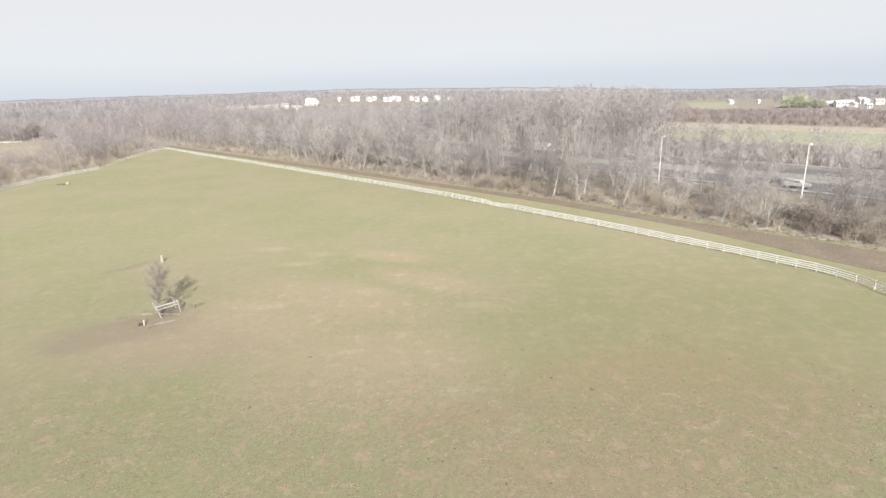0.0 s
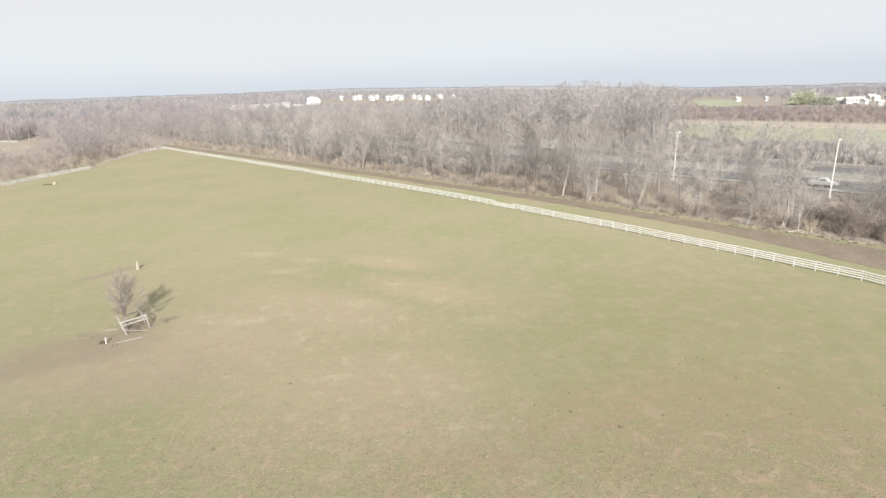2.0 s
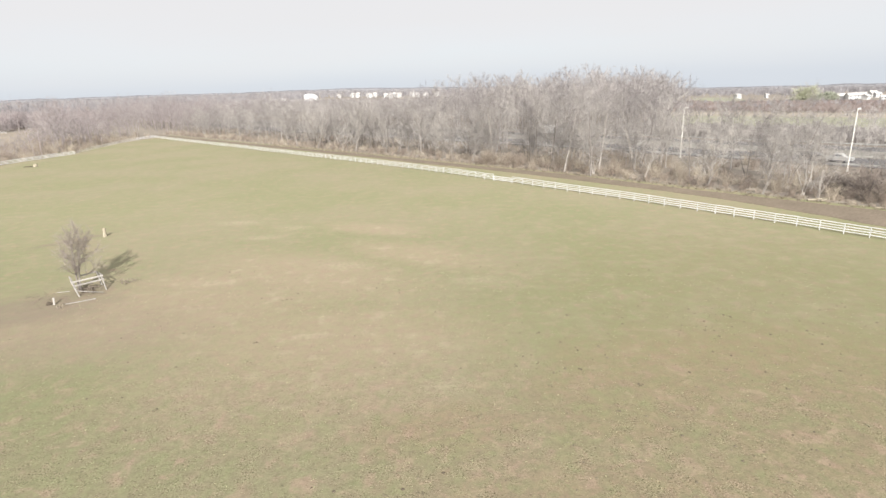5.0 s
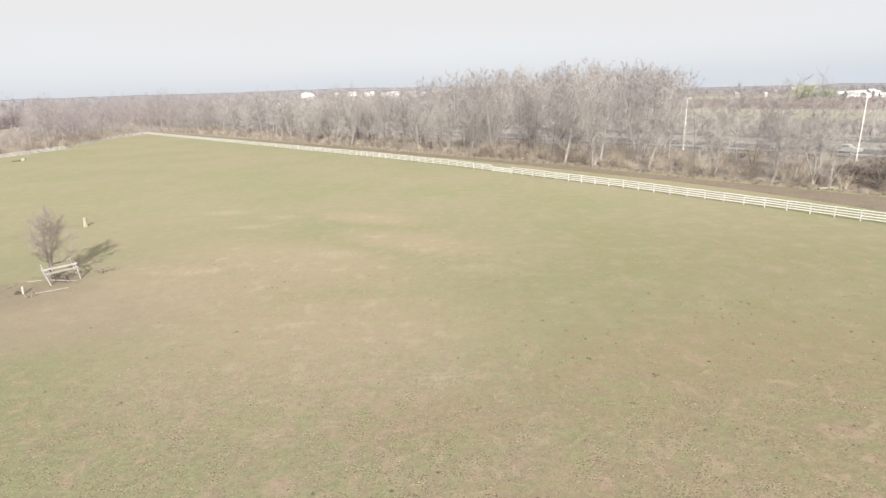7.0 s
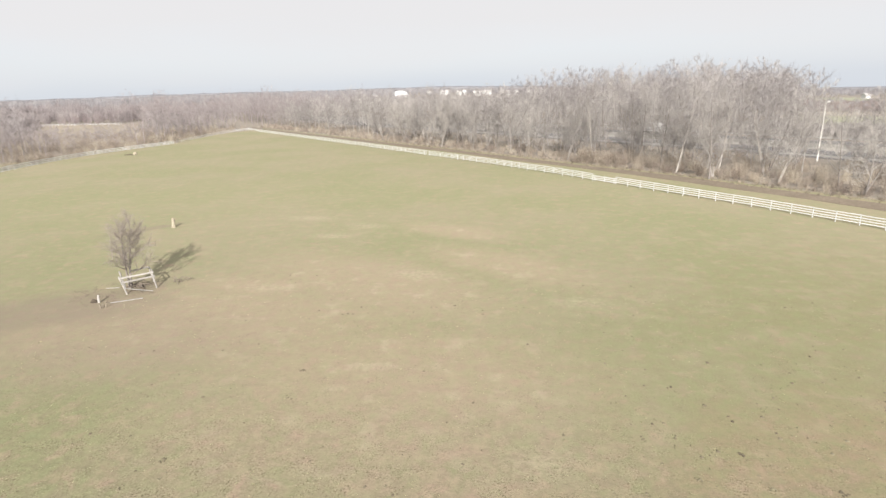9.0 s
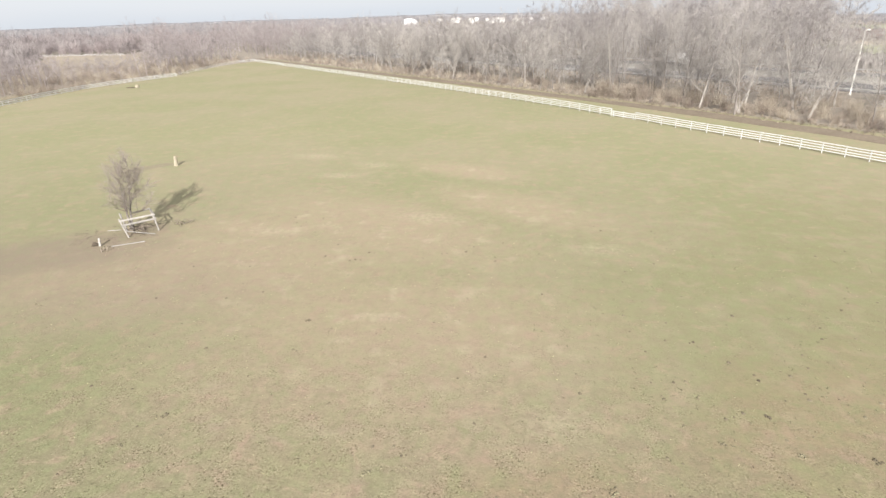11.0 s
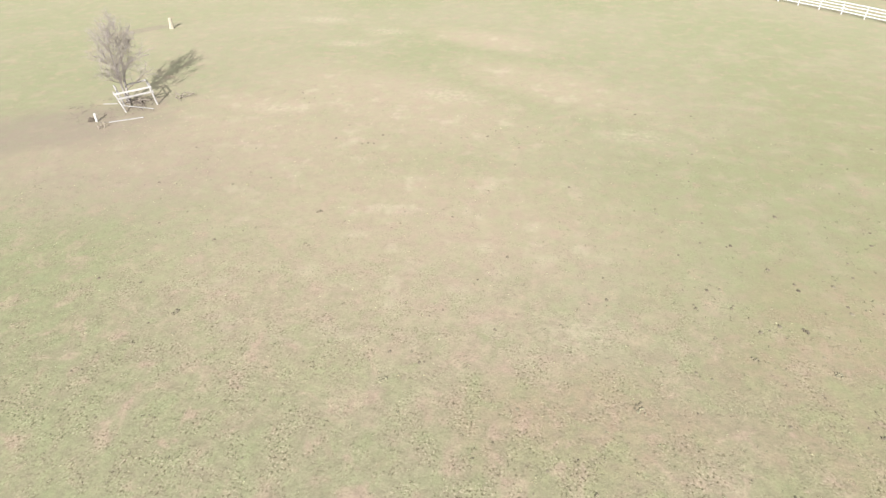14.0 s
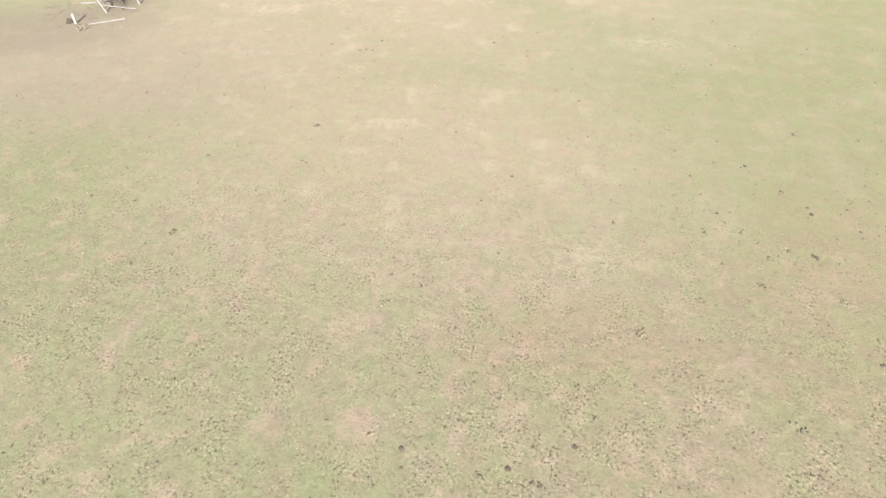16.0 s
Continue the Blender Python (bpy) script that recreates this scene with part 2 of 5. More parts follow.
    col = mixed(math_of("MULTIPLY", worn, ranged(bleach, 0.53, 0.68, 0.0, 0.55)), col, (0.365, 0.312, 0.228))
    pale = None
    for args in ((-22.8, 57.5, 2.6, 1.2, 0), (-10.5, 62.5, 3.2, 1.5, -10), (3.8, 57.2, 2.8, 1.3, 5), (-30, 83, 3.6, 1.6, 0), (-21, 79.5, 3.2, 1.5, -10), (-23.6, 74.5, 2.8, 1.3, 0), (1.2, 37.6, 1.8, 1.2, 10)):
        s = spot(*args, edge=0.9)
        pale = s if pale is None else math_of("MAXIMUM", pale, s)
    col = mixed(math_of("MULTIPLY", pale, ranged(fine, 0.35, 0.65, 0.05, 0.55)), col, (0.38, 0.325, 0.24))
    brown = None
    for args in ((24, 34, 14, 9, 20), (13, 36, 9, 6, 10), (17, 41, 4, 2.5, 0), (12, 27, 14, 5, 0), (30, 38, 6, 4, 0), (20, 40, 15, 7, 10), (2, 33, 6, 3, 10)):
        s = spot(*args, edge=0.7)
        brown = s if brown is None else math_of("MAXIMUM", brown, s)
    col = mixed(math_of("MULTIPLY", brown, math_of("MULTIPLY", ranged(fine, 0.3, 0.62, 0.35, 1.0), 0.82)), col, (0.262, 0.2, 0.136))
    earthy = spot(-29, 46, 13, 7, 10, edge=0.8)
    col = mixed(math_of("MULTIPLY", earthy, ranged(patchy, 0.35, 0.65, 0.35, 0.7)), col, (0.242, 0.203, 0.15))
    trodden = None
    for args in ((-37.5, 51, 9.0, 4.6, 22), (-40, 48.5, 5, 4, 30), (-49.3, 75.2, 5.6, 1.3, 50), (-36.3, 53.0, 4.6, 2.6, 20), (-34.3, 56, 2.6, 2.4, 0)):
        s = spot(*args, edge=0.6)
        trodden = s if trodden is None else math_of("MAXIMUM", trodden, s)
    col = mixed(math_of("MULTIPLY", trodden, ranged(fine, 0.25, 0.6, 0.45, 0.7)), col, (0.205, 0.17, 0.134))
    # darker olive sward on the side towards the track
    olive_side = spot(28, 54, 26, 24, 40, edge=0.9)
    col = mixed(math_of("MULTIPLY", olive_side, ranged(patchy, 0.3, 0.7, 0.68, 0.35)), col, (0.205, 0.194, 0.108))
    # pasture gives way to leaf litter past the track and past the side fence
    sep = n.new("ShaderNodeSeparateXYZ")
    l.new(geo.outputs["Position"], sep.inputs[0])
    across = math_of("ADD", math_of("MULTIPLY", sep.outputs[0], NX), math_of("MULTIPLY", sep.outputs[1], NY))
    edge1 = ranged(math_of("ADD", across, math_of("MULTIPLY", patchy, 3.0)), 101.0, 102.5)
    edge2 = ranged(math_of("ADD", sep.outputs[0], math_of("MULTIPLY", patchy, 6.0)), -152.0, -147.0, 1.0, 0.0)
    litter = mixed(ranged(patchy, 0.4, 0.65), (0.225, 0.2, 0.176), (0.27, 0.24, 0.206))
    col = mixed(math_of("MAXIMUM", edge1, edge2), col, litter)
    # straw, clods and blades
    speck, straw, where = noise_at(9.5, 4, 0.66, 0.2), noise_at(12.0, 3, 0.6, 0.2), noise_at(0.22, 4, 0.6)
    # the near sward is lumpy, the ground the herd crosses is trodden smooth
    near_sward = ranged(math_of("ADD", sep.outputs[1], math_of("MULTIPLY", where, 14.0)), 38.0, 52.0, 1.0, 0.3)
    rough_ground = math_of("MULTIPLY", math_of("MULTIPLY", ranged(where, 0.40, 0.58, 0.45, 1.0), ranged(noise_at(0.9, 5, 0.62, 0.5), 0.40, 0.60, 0.2, 1.2)), near_sward)
    # darker near tone: carries part of the painted near-to-far haze gradient
    col = mixed(math_of("MULTIPLY", ranged(near_sward, 0.3, 1.0), ranged(noise_at(0.5, 4, 0.6), 0.35, 0.65, 0.2, 0.5)), col, (0.213, 0.191, 0.126))
    lush = None
    for args in ((-16, 25.5, 8, 5.5, 0), (8.3, 31.6, 1.6, 1.1, 0), (-5, 26.8, 2.4, 1.3, 0), (-24, 36, 6, 4.5, 0), (-8.5, 33.2, 2.2, 1.4, 30), (1.2, 31.2, 2.6, 1.6, 0), (11.5, 35.5, 2.4, 1.8, 0)):
        q = spot(*args, edge=0.8)
        lush = q if lush is None else math_of("MAXIMUM", lush, q)
    col = mixed(math_of("MULTIPLY", lush, ranged(fine, 0.3, 0.65, 0.1, 0.42)), col, (0.207, 0.222, 0.115))
    blotch = noise_at(0.7, 5, 0.6, 0.6)
    col = mixed(math_of("MULTIPLY", ranged(blotch, 0.53, 0.66, 0.0, 0.62), near_sward), col, (0.315, 0.243, 0.18))
    col = mixed(math_of("MULTIPLY", ranged(blotch, 0.36, 0.47, 0.42, 0.0), near_sward), col, (0.212, 0.222, 0.122))
    col = mixed(math_of("MULTIPLY", ranged(speck, 0.51, 0.63), math_of("MULTIPLY", rough_ground, 1.0)), col, (0.098, 0.084, 0.05))
    col = mixed(math_of("MULTIPLY", ranged(straw, 0.52, 0.66), math_of("MULTIPLY", rough_ground, 0.52)), col, (0.44, 0.375, 0.27))
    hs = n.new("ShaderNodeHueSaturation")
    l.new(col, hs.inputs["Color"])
    near_noise = math_of("ADD", math_of("MULTIPLY", ranged(fine, 0.25, 0.75, -0.11, 0.11), near_sward), math_of("MULTIPLY", ranged(grit, 0.25, 0.75, -0.09, 0.09), near_sward))
    # Value rises with y: haze over the far pasture painted into its colour
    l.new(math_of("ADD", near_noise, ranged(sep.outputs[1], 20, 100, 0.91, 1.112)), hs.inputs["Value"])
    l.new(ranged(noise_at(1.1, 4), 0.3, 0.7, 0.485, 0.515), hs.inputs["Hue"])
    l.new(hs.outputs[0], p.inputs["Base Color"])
    bp = n.new("ShaderNodeBump")
    bp.inputs["Strength"].default_value, bp.inputs["Distance"].default_value = 0.3, 0.1
    l.new(math_of("MULTIPLY", math_of("ADD", fine, math_of("SUBTRACT", math_of("MULTIPLY", grit, 0.35), math_of("MULTIPLY", speck, 0.6))), near_sward), bp.inputs["Height"])
    l.new(bp.outputs[0], p.inputs["Normal"])
    return m


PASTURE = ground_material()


# ---- helpers for things ----
def smooth(a, b, x):
    k = min(max((x - a) / (b - a), 0.0), 1.0)
    return k * k * (3 - 2 * k)


def land(x, y):
    """Height of the ground: level pasture that falls away gently beyond 120 m, more so to the east."""
    d = math.hypot(x, y)
    z = -0.0165 * min(max(d - 120.0, 0.0), 210.0)
    if d > 330 and y > -200:
        z -= (d - 330) * 0.022 * smooth(-0.35, 0.5, math.atan2(x, y)) * smooth(-200, 100, y)
        z += 4 * math.exp(-((x + 130) / 170) ** 2 - ((y - 985) / 100) ** 2) + 2 * math.exp(-((x + 262) / 90) ** 2 - ((y - 745) / 90) ** 2)
    if d > 2700:
        z -= (d - 2700) * 0.03
    return z


def across_along(u, s):
    """Point at u across and s along the fence, track and highway."""
    return u * NX + s * NY, u * NY - s * NX


def mesh_from(name, verts, faces, mat, smooth_shade=False, tint=None):
    me = bpy.data.meshes.new(name)
    me.from_pydata([tuple(v) for v in verts], [], [tuple(f) for f in faces])
    me.materials.append(mat)
    if smooth_shade:
        me.polygons.foreach_set("use_smooth", [True] * len(me.polygons))
    if tint is not None:
        at = me.attributes.new("tint", "FLOAT", "POINT")
        at.data.foreach_set("value", np.asarray(tint, dtype=np.float32))
    me.update()
    return me


def part(name, bm, mat, parent=None, label="", m=None):
    """Links a bmesh as one mesh object under a thing or a part."""
    me = bpy.data.meshes.new(name)
    bm.to_mesh(me)
    bm.free()
    me.materials.append(mat)
    ob = new(name, me)
    if parent:
        ob.parent = parent
    if m is not None:
        ob.matrix_basis = m
    return tagged(ob, label)


def put(name, me, parent=None, m=None, label=""):
    ob = new(name, me)
    if parent:
        ob.parent = parent
    if m is not None:
        ob.matrix_basis = m
    return tagged(ob, label)


def board(bm, a, b, w, h, bevel=0.008, roll=0.0):
    """A beam from a to b, w wide and h high, with softened edges."""
    a, b = Vector(a), Vector(b)
    d = b - a
    q = d.to_track_quat("X", "Z").to_matrix().to_4x4()
    mm = Matrix.Translation((a + b) / 2) @ q @ Matrix.Rotation(roll, 4, "X") @ Matrix.Diagonal((d.length, w, h, 1))
    r = bmesh.ops.create_cube(bm, size=1, matrix=mm)
    if bevel:
        es = {e for v in r["verts"] for e in v.link_edges}
        bmesh.ops.bevel(bm, geom=list(es), offset=bevel, segments=1, affect="EDGES")
    return bm


def tubes(segs, sides):
    """Tapered tubes for rows of (x0, y0, z0, x1, y1, z1, r0, r1): vertices and faces."""
    segs = np.asarray(segs, float)
    a, b, r0, r1 = segs[:, :3], segs[:, 3:6], segs[:, 6], segs[:, 7]
    d = b - a
    d /= np.maximum(np.linalg.norm(d, axis=1, keepdims=True), 1e-9)
    ref = np.where(np.abs(d[:, 2:3]) > 0.9, np.array([[1.0, 0, 0]]), np.array([[0, 0, 1.0]]))
    u = np.cross(d, ref)
    u /= np.linalg.norm(u, axis=1, keepdims=True)
    w = np.cross(d, u)
    verts, count = [], len(segs)
    for base, r in ((a, r0), (b, r1)):
        for k in range(sides):
            th = 2 * math.pi * k / sides
            verts.append(base + r[:, None] * (math.cos(th) * u + math.sin(th) * w))
    verts = np.stack(verts, 1).reshape(-1, 3)
    i = np.arange(count)[:, None] * 2 * sides
    faces = []
    for k in range(sides):
        k2 = (k + 1) % sides
        faces.append(np.concatenate([i + k, i + k2, i + sides + k2, i + sides + k], 1))
    return verts, np.concatenate(faces)


def spikes(segs):
    """Thin three-sided spikes for twigs: cheap, two crossing triangles each."""
    segs = np.asarray(segs, float)
    a, b, r = segs[:, :3], segs[:, 3:6], segs[:, 6:7]
    d = b - a
    d /= np.maximum(np.linalg.norm(d, axis=1, keepdims=True), 1e-9)
    ref = np.where(np.abs(d[:, 2:3]) > 0.9, np.array([[1.0, 0, 0]]), np.array([[0, 0, 1.0]]))
    u = np.cross(d, ref)
    u /= np.linalg.norm(u, axis=1, keepdims=True)
    w = np.cross(d, u)
    verts = np.stack([a + u * r, a - 0.5 * u * r + 0.87 * w * r, a - 0.5 * u * r - 0.87 * w * r, b], 1).reshape(-1, 3)
    i = np.arange(len(segs))[:, None] * 4
    return verts, np.concatenate([i + [0, 1, 3], i + [1, 2, 3], i + [2, 0, 3]])


def ribbons(segs, rng):
    """The finest twigs: one thin triangle each, turned at random."""
    segs = np.asarray(segs, float)
    a, b, r = segs[:, :3], segs[:, 3:6], segs[:, 6:7]
    u = np.cross(b - a, rng.normal(0, 1, a.shape))
    u /= np.maximum(np.linalg.norm(u, axis=1, keepdims=True), 1e-9)
    verts = np.stack([a + u * r, a - u * r, b], 1).reshape(-1, 3)
    return verts, np.arange(len(segs))[:, None] * 3 + [0, 1, 2]


def grow(rng, height, spread, limbs, subs, twigs, trunk_r, low=0.3, lean=0.05, stems=1, twig_len=1.0, fine=0.013, fork=0.17):
    """Segments of a bare tree: trunk, limbs and twigs."""
    trunk, limb, twig = [], [], []
    for st in range(stems):
        p = np.array([rng.uniform(-0.3, 0.3) * (stems > 1), rng.uniform(-0.3, 0.3) * (stems > 1), -0.15])
        tilt = rng.normal(0, lean, 2) + (rng.normal(0, fork, 2) if stems > 1 else 0)
        pts, n = [p], 7
        for k in range(n):
            tilt = tilt + rng.normal(0, 0.035, 2)
            p = p + np.array([tilt[0], tilt[1], 1.0]) * height * 0.84 / n
            pts.append(p)
        rad = [trunk_r * (1 - 0.88 * k / n) * (1.25 if k == 0 else 1) for k in range(n + 1)]
        for k in range(n):
            trunk.append((*pts[k], *pts[k + 1], rad[k], rad[k + 1]))
        for j in range(limbs):
            f = low + (1 - low) * (j + rng.uniform(0, 1)) / limbs
            f = min(f, 0.985)
            k = int(f * n)
            q = pts[k] + (pts[k + 1] - pts[k]) * (f * n - k)
            az = j * 2.4 + rng.uniform(-0.6, 0.6)
            length = spread * (0.98 - 0.36 * f) * rng.uniform(0.75, 1.2)
            rise = rng.uniform(0.35, 0.9) + 0.5 * f
            d = np.array([math.cos(az), math.sin(az), rise])
            d /= np.linalg.norm(d)
            r = max(rad[k] * 0.5, 0.03)
            lp = [q]
            for c in range(3):
                d = d + np.array([rng.normal(0, 0.14), rng.normal(0, 0.14), 0.05])
                d /= np.linalg.norm(d)
                lp.append(lp[-1] + d * length / 3)
            for c in range(3):
                limb.append((*lp[c], *lp[c + 1], r * (1 - 0.28 * c), r * (1 - 0.28 * (c + 1))))
            for g in range(subs):
                h = rng.uniform(0.25, 1.0) * 2.999
                c = int(h)
                s = lp[c] + (lp[c + 1] - lp[c]) * (h - c)
                e = d + rng.normal(0, 0.6, 3) + np.array([0, 0, 0.08])
                e /= np.linalg.norm(e)
                sl = length * rng.uniform(0.22, 0.5)
                s2 = s + e * sl
                limb.append((*s, *s2, r * 0.42, r * 0.2))
                for w in range(twigs):
                    o = s + (s2 - s) * rng.uniform(0.15, 1.0)
                    v = e + rng.normal(0, 0.9, 3) + np.array([0, 0, 0.05])
                    v /= np.linalg.norm(v)
                    twig.append((*o, *(o + v * sl * rng.uniform(0.35, 0.8) * twig_len), max(r * 0.14, fine), 0))
    return trunk, limb, twig


def joined(chunks):
    """Joins (vertices, faces) chunks; triangles and quads as lists."""
    verts, faces, base = [], [], 0
    for v, f in chunks:
        verts.append(v)
        faces.extend((f + base).tolist())
        base += len(v)
    return np.concatenate(verts), faces


def scatter_mesh(name, kinds, places, mat, rng):
    """One mesh of many copies. kinds: (verts, triangle faces); places: x, y, z, size, turn, kind."""
    vs, fs, tint, base = [], [], [], 0
    for x, y, z, size, turn, kind in places:
        v, f = kinds[kind]
        c, s = math.cos(turn), math.sin(turn)
        q = np.empty_like(v)
        q[:, 0] = (v[:, 0] * c - v[:, 1] * s) * size + x
        q[:, 1] = (v[:, 0] * s + v[:, 1] * c) * size + y
        q[:, 2] = v[:, 2] * size * rng.uniform(0.88, 1.12) + z
        vs.append(q)
        fs.append(f + base)
        tint.append(np.full(len(v), rng.uniform()))
        base += len(v)
    v, f = np.concatenate(vs).astype(np.float32), np.concatenate(fs).astype(np.int32)
    me = bpy.data.meshes.new(name)
    me.vertices.add(len(v))
    me.vertices.foreach_set("co", v.ravel())
    me.loops.add(f.size)
    me.loops.foreach_set("vertex_index", f.ravel())
    me.polygons.add(len(f))
    me.polygons.foreach_set("loop_start", np.arange(len(f), dtype=np.int32) * 3)
    me.update(calc_edges=True)
    at = me.attributes.new("tint", "FLOAT", "POINT")
    at.data.foreach_set("value", np.concatenate(tint).astype(np.float32))
    me.materials.append(mat)
    return new(name, me)


def tris(f):
    """Quads to triangles."""
    f = np.asarray(f)
    return np.concatenate([f[:, [0, 1, 2]], f[:, [0, 2, 3]]]) if f.shape[1] == 4 else f


# ---- ground ----
def build_ground():
    radii = [0.0] + [4.0 * k for k in range(1, 31)]
    while radii[-1] < 4700:
        radii.append(radii[-1] * 1.06 + 1)
    seg = 160
    verts, faces = [(0, 0, land(0, 0))], []
    for r in radii[1:]:
        for k in range(seg):
            a = 2 * math.pi * k / seg
            x, y = r * math.sin(a), r * math.cos(a)
            verts.append((x, y, land(x, y)))
    for k in range(seg):
        faces.append((0, 1 + (k + 1) % seg, 1 + k))
    for i in range(len(radii) - 2):
        a, b = 1 + i * seg, 1 + (i + 1) * seg
        for k in range(seg):
            k2 = (k + 1) % seg
            faces.append((a + k, a + k2, b + k2, b + k))
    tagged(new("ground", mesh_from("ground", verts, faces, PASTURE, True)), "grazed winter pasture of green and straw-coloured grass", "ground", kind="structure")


build_ground()


def strip(name, u0, u1, s0, s1, lift, mat, label, category, step=4.0, wob=0.0, widen=0.0):
    """A band of ground along the fence, draped over the land."""
    n = int((s1 - s0) / step)
    verts, faces = [], []
    for k in range(n + 1):
        s = s0 + (s1 - s0) * k / n
        for j in range(4):
            u = u0 + (u1 - u0) * j / 3 + (wob * (noise.noise((s * 0.05, j * 7.0, u0)) + 0.5 * noise.noise((s * 0.3, j * 3.0, u0))) if j in (0, 3) else 0)
            u -= widen * (1 - j / 3) * smooth(-45, -5, s)
            x, y = across_along(u, s)
            verts.append((x, y, land(x, y) + lift))
    for k in range(n):
        for j in range(3):
            a = k * 4 + j
            faces.append((a, a + 1, a + 5, a + 4))
    bm = bmesh.new()
    vs = [bm.verts.new(v) for v in verts]
    for f in faces:
        bm.faces.new([vs[i] for i in f])
    ret = bmesh.ops.extrude_face_region(bm, geom=bm.faces[:])
    for v in [e for e in ret["geom"] if isinstance(e, bmesh.types.BMVert)]:
        v.co.z -= 0.3 + lift
    bmesh.ops.recalc_face_normals(bm, faces=bm.faces[:])
    return tagged(part(name, bm, mat), label, category, kind="structure")


strip("dirt_track", 94.4, 98.4, -330, 75, 0.04, TRACK, "packed brown dirt track between fence and woods", "track", wob=0.7, widen=6.5)
strip("road", 140.5, 156.5, -420, 160, 0.12, ASPHALT, "worn grey asphalt highway carriageway", "road")
strip("road", 165.0, 182.0, -420, 160, 0.12, ASPHALT, "worn grey asphalt highway carriageway", "road")


def field_patch(name, corners, lift, mat, label):
    """A far field as a sheet draped between four corners."""
    n, verts, faces = 14, [], []
    a, b, c, d = [Vector(p) for p in corners]
    for i in range(n + 1):
        for j in range(n + 1):
            p = (a.lerp(b, i / n)).lerp(d.lerp(c, i / n), j / n)
            verts.append((p.x, p.y, land(p.x, p.y) + lift))
    for i in range(n):
        for j in range(n):
            q = i * (n + 1) + j
            faces.append((q, q + n + 1, q + n + 2, q + 1))
    ob = new(name, mesh_from(name, verts, faces, mat))
    return tagged(ob, label, "field", kind="structure")


field_patch("crop_field", [across_along(232, -112), across_along(232, 90), across_along(320, 90), across_along(320, -160)], 0.12, GREEN_FIELD, "pale green winter crop field beyond the highway")
field_patch("stubble_field", [across_along(320, -160), across_along(320, 90), across_along(364, 90), across_along(364, -180)], 0.14, TAN_FIELD, "strip of tan stubble beside the crop field")
field_patch("crop_field", [(235, 590), (275, 570), (380, 830), (325, 850)], 0.25, GREEN_FIELD, "pale green winter crop field among brown hedges")
field_patch("stubble_field", [(205, 528), (300, 530), (303, 548), (205, 548)], 0.2, TAN_FIELD, "narrow tan stubble strip between brown hedges")
field_patch("stubble_field", [(-353, 356), (-275, 356), (-204, 262), (-262, 262)], 0.12, CLEARING, "tan stubble clearing behind the side fence")


# ---- fences ----
def resample(points, step):
    """Points at even steps along a smoothly bent line."""
    pts = [Vector((*p, 0)) for p in points]
    lens = [0.0]
    for a, b in zip(pts, pts[1:]):
        lens.append(lens[-1] + (b - a).length)
    n = max(1, round(lens[-1] / step))
    out = []
    for k in range(n + 1):
        d = lens[-1] * k / n
        i = min(max(j for j in range(len(lens)) if lens[j] <= d + 1e-6), len(pts) - 2)
        out.append(pts[i].lerp(pts[i + 1], (d - lens[i]) / (lens[i + 1] - lens[i])))
    return out


RAIL_Z = (1.22, 0.93, 0.64, 0.35)


def post_mesh(mat, height=1.28, size=0.095):
    bm = bmesh.new()
    board(bm, (0, 0, -0.3), (0, 0, height), size, size, 0.012)
    top = [v for v in bm.verts if v.co.z > height - 0.03]
    for v in top:
        v.co.x *= 0.8
        v.co.y *= 0.8
    me = bpy.data.meshes.new("post")
    bm.to_mesh(me)
    bm.free()
    me.materials.append(mat)
    return me


def rail_mesh(mat, length, h=0.12, t=0.035):
    bm = bmesh.new()
    board(bm, (0, 0, 0), (length, 0, 0), t, h, 0.006)
    me = bpy.data.meshes.new("rail")
    bm.to_mesh(me)
    bm.free()
    me.materials.append(mat)
    return me


def fence(points, mat, label, rails=RAIL_Z, height=1.28, uneven=0.015, rail_h=0.098):
    pts = resample(points, 2.48)
    base = pts[len(pts) // 2]
    root = new("fence")
    root.location = (base.x, base.y, land(base.x, base.y))
    tagged(root, label, "fence", "paddock fences")
    pm, rm = post_mesh(mat, height), rail_mesh(mat, 1.0, rail_h)
    rng = np.random.default_rng(len(pts))
    o = root.location.copy()
    for k, p in enumerate(pts):
        z = land(p.x, p.y)
        nxt = pts[min(k + 1, len(pts) - 1)] - pts[max(k - 1, 0)]
        turn = math.atan2(nxt.y, nxt.x)
        put("post", pm, root, Matrix.Translation(Vector((p.x, p.y, z)) - o) @ Euler((rng.normal(0, uneven), rng.normal(0, uneven), turn)).to_matrix().to_4x4()
            @ Matrix.Diagonal((1, 1, 1 + rng.normal(0, 0.012), 1)))
        if k + 1 < len(pts):
            q = pts[k + 1]
            side = Vector((-(q - p).y, (q - p).x, 0)).normalized() * 0.085
            for rz in rails:
                a = Vector((p.x, p.y, z + rz + rng.normal(0, uneven))) + side
                b = Vector((q.x, q.y, land(q.x, q.y) + rz + rng.normal(0, uneven))) + side
                d = b - a
                put("rail", rm, root, Matrix.Translation(a - o) @ d.to_track_quat("X", "Z").to_matrix().to_4x4() @ Matrix.Diagonal((d.length - 0.006, 1, 1, 1)))
    return root


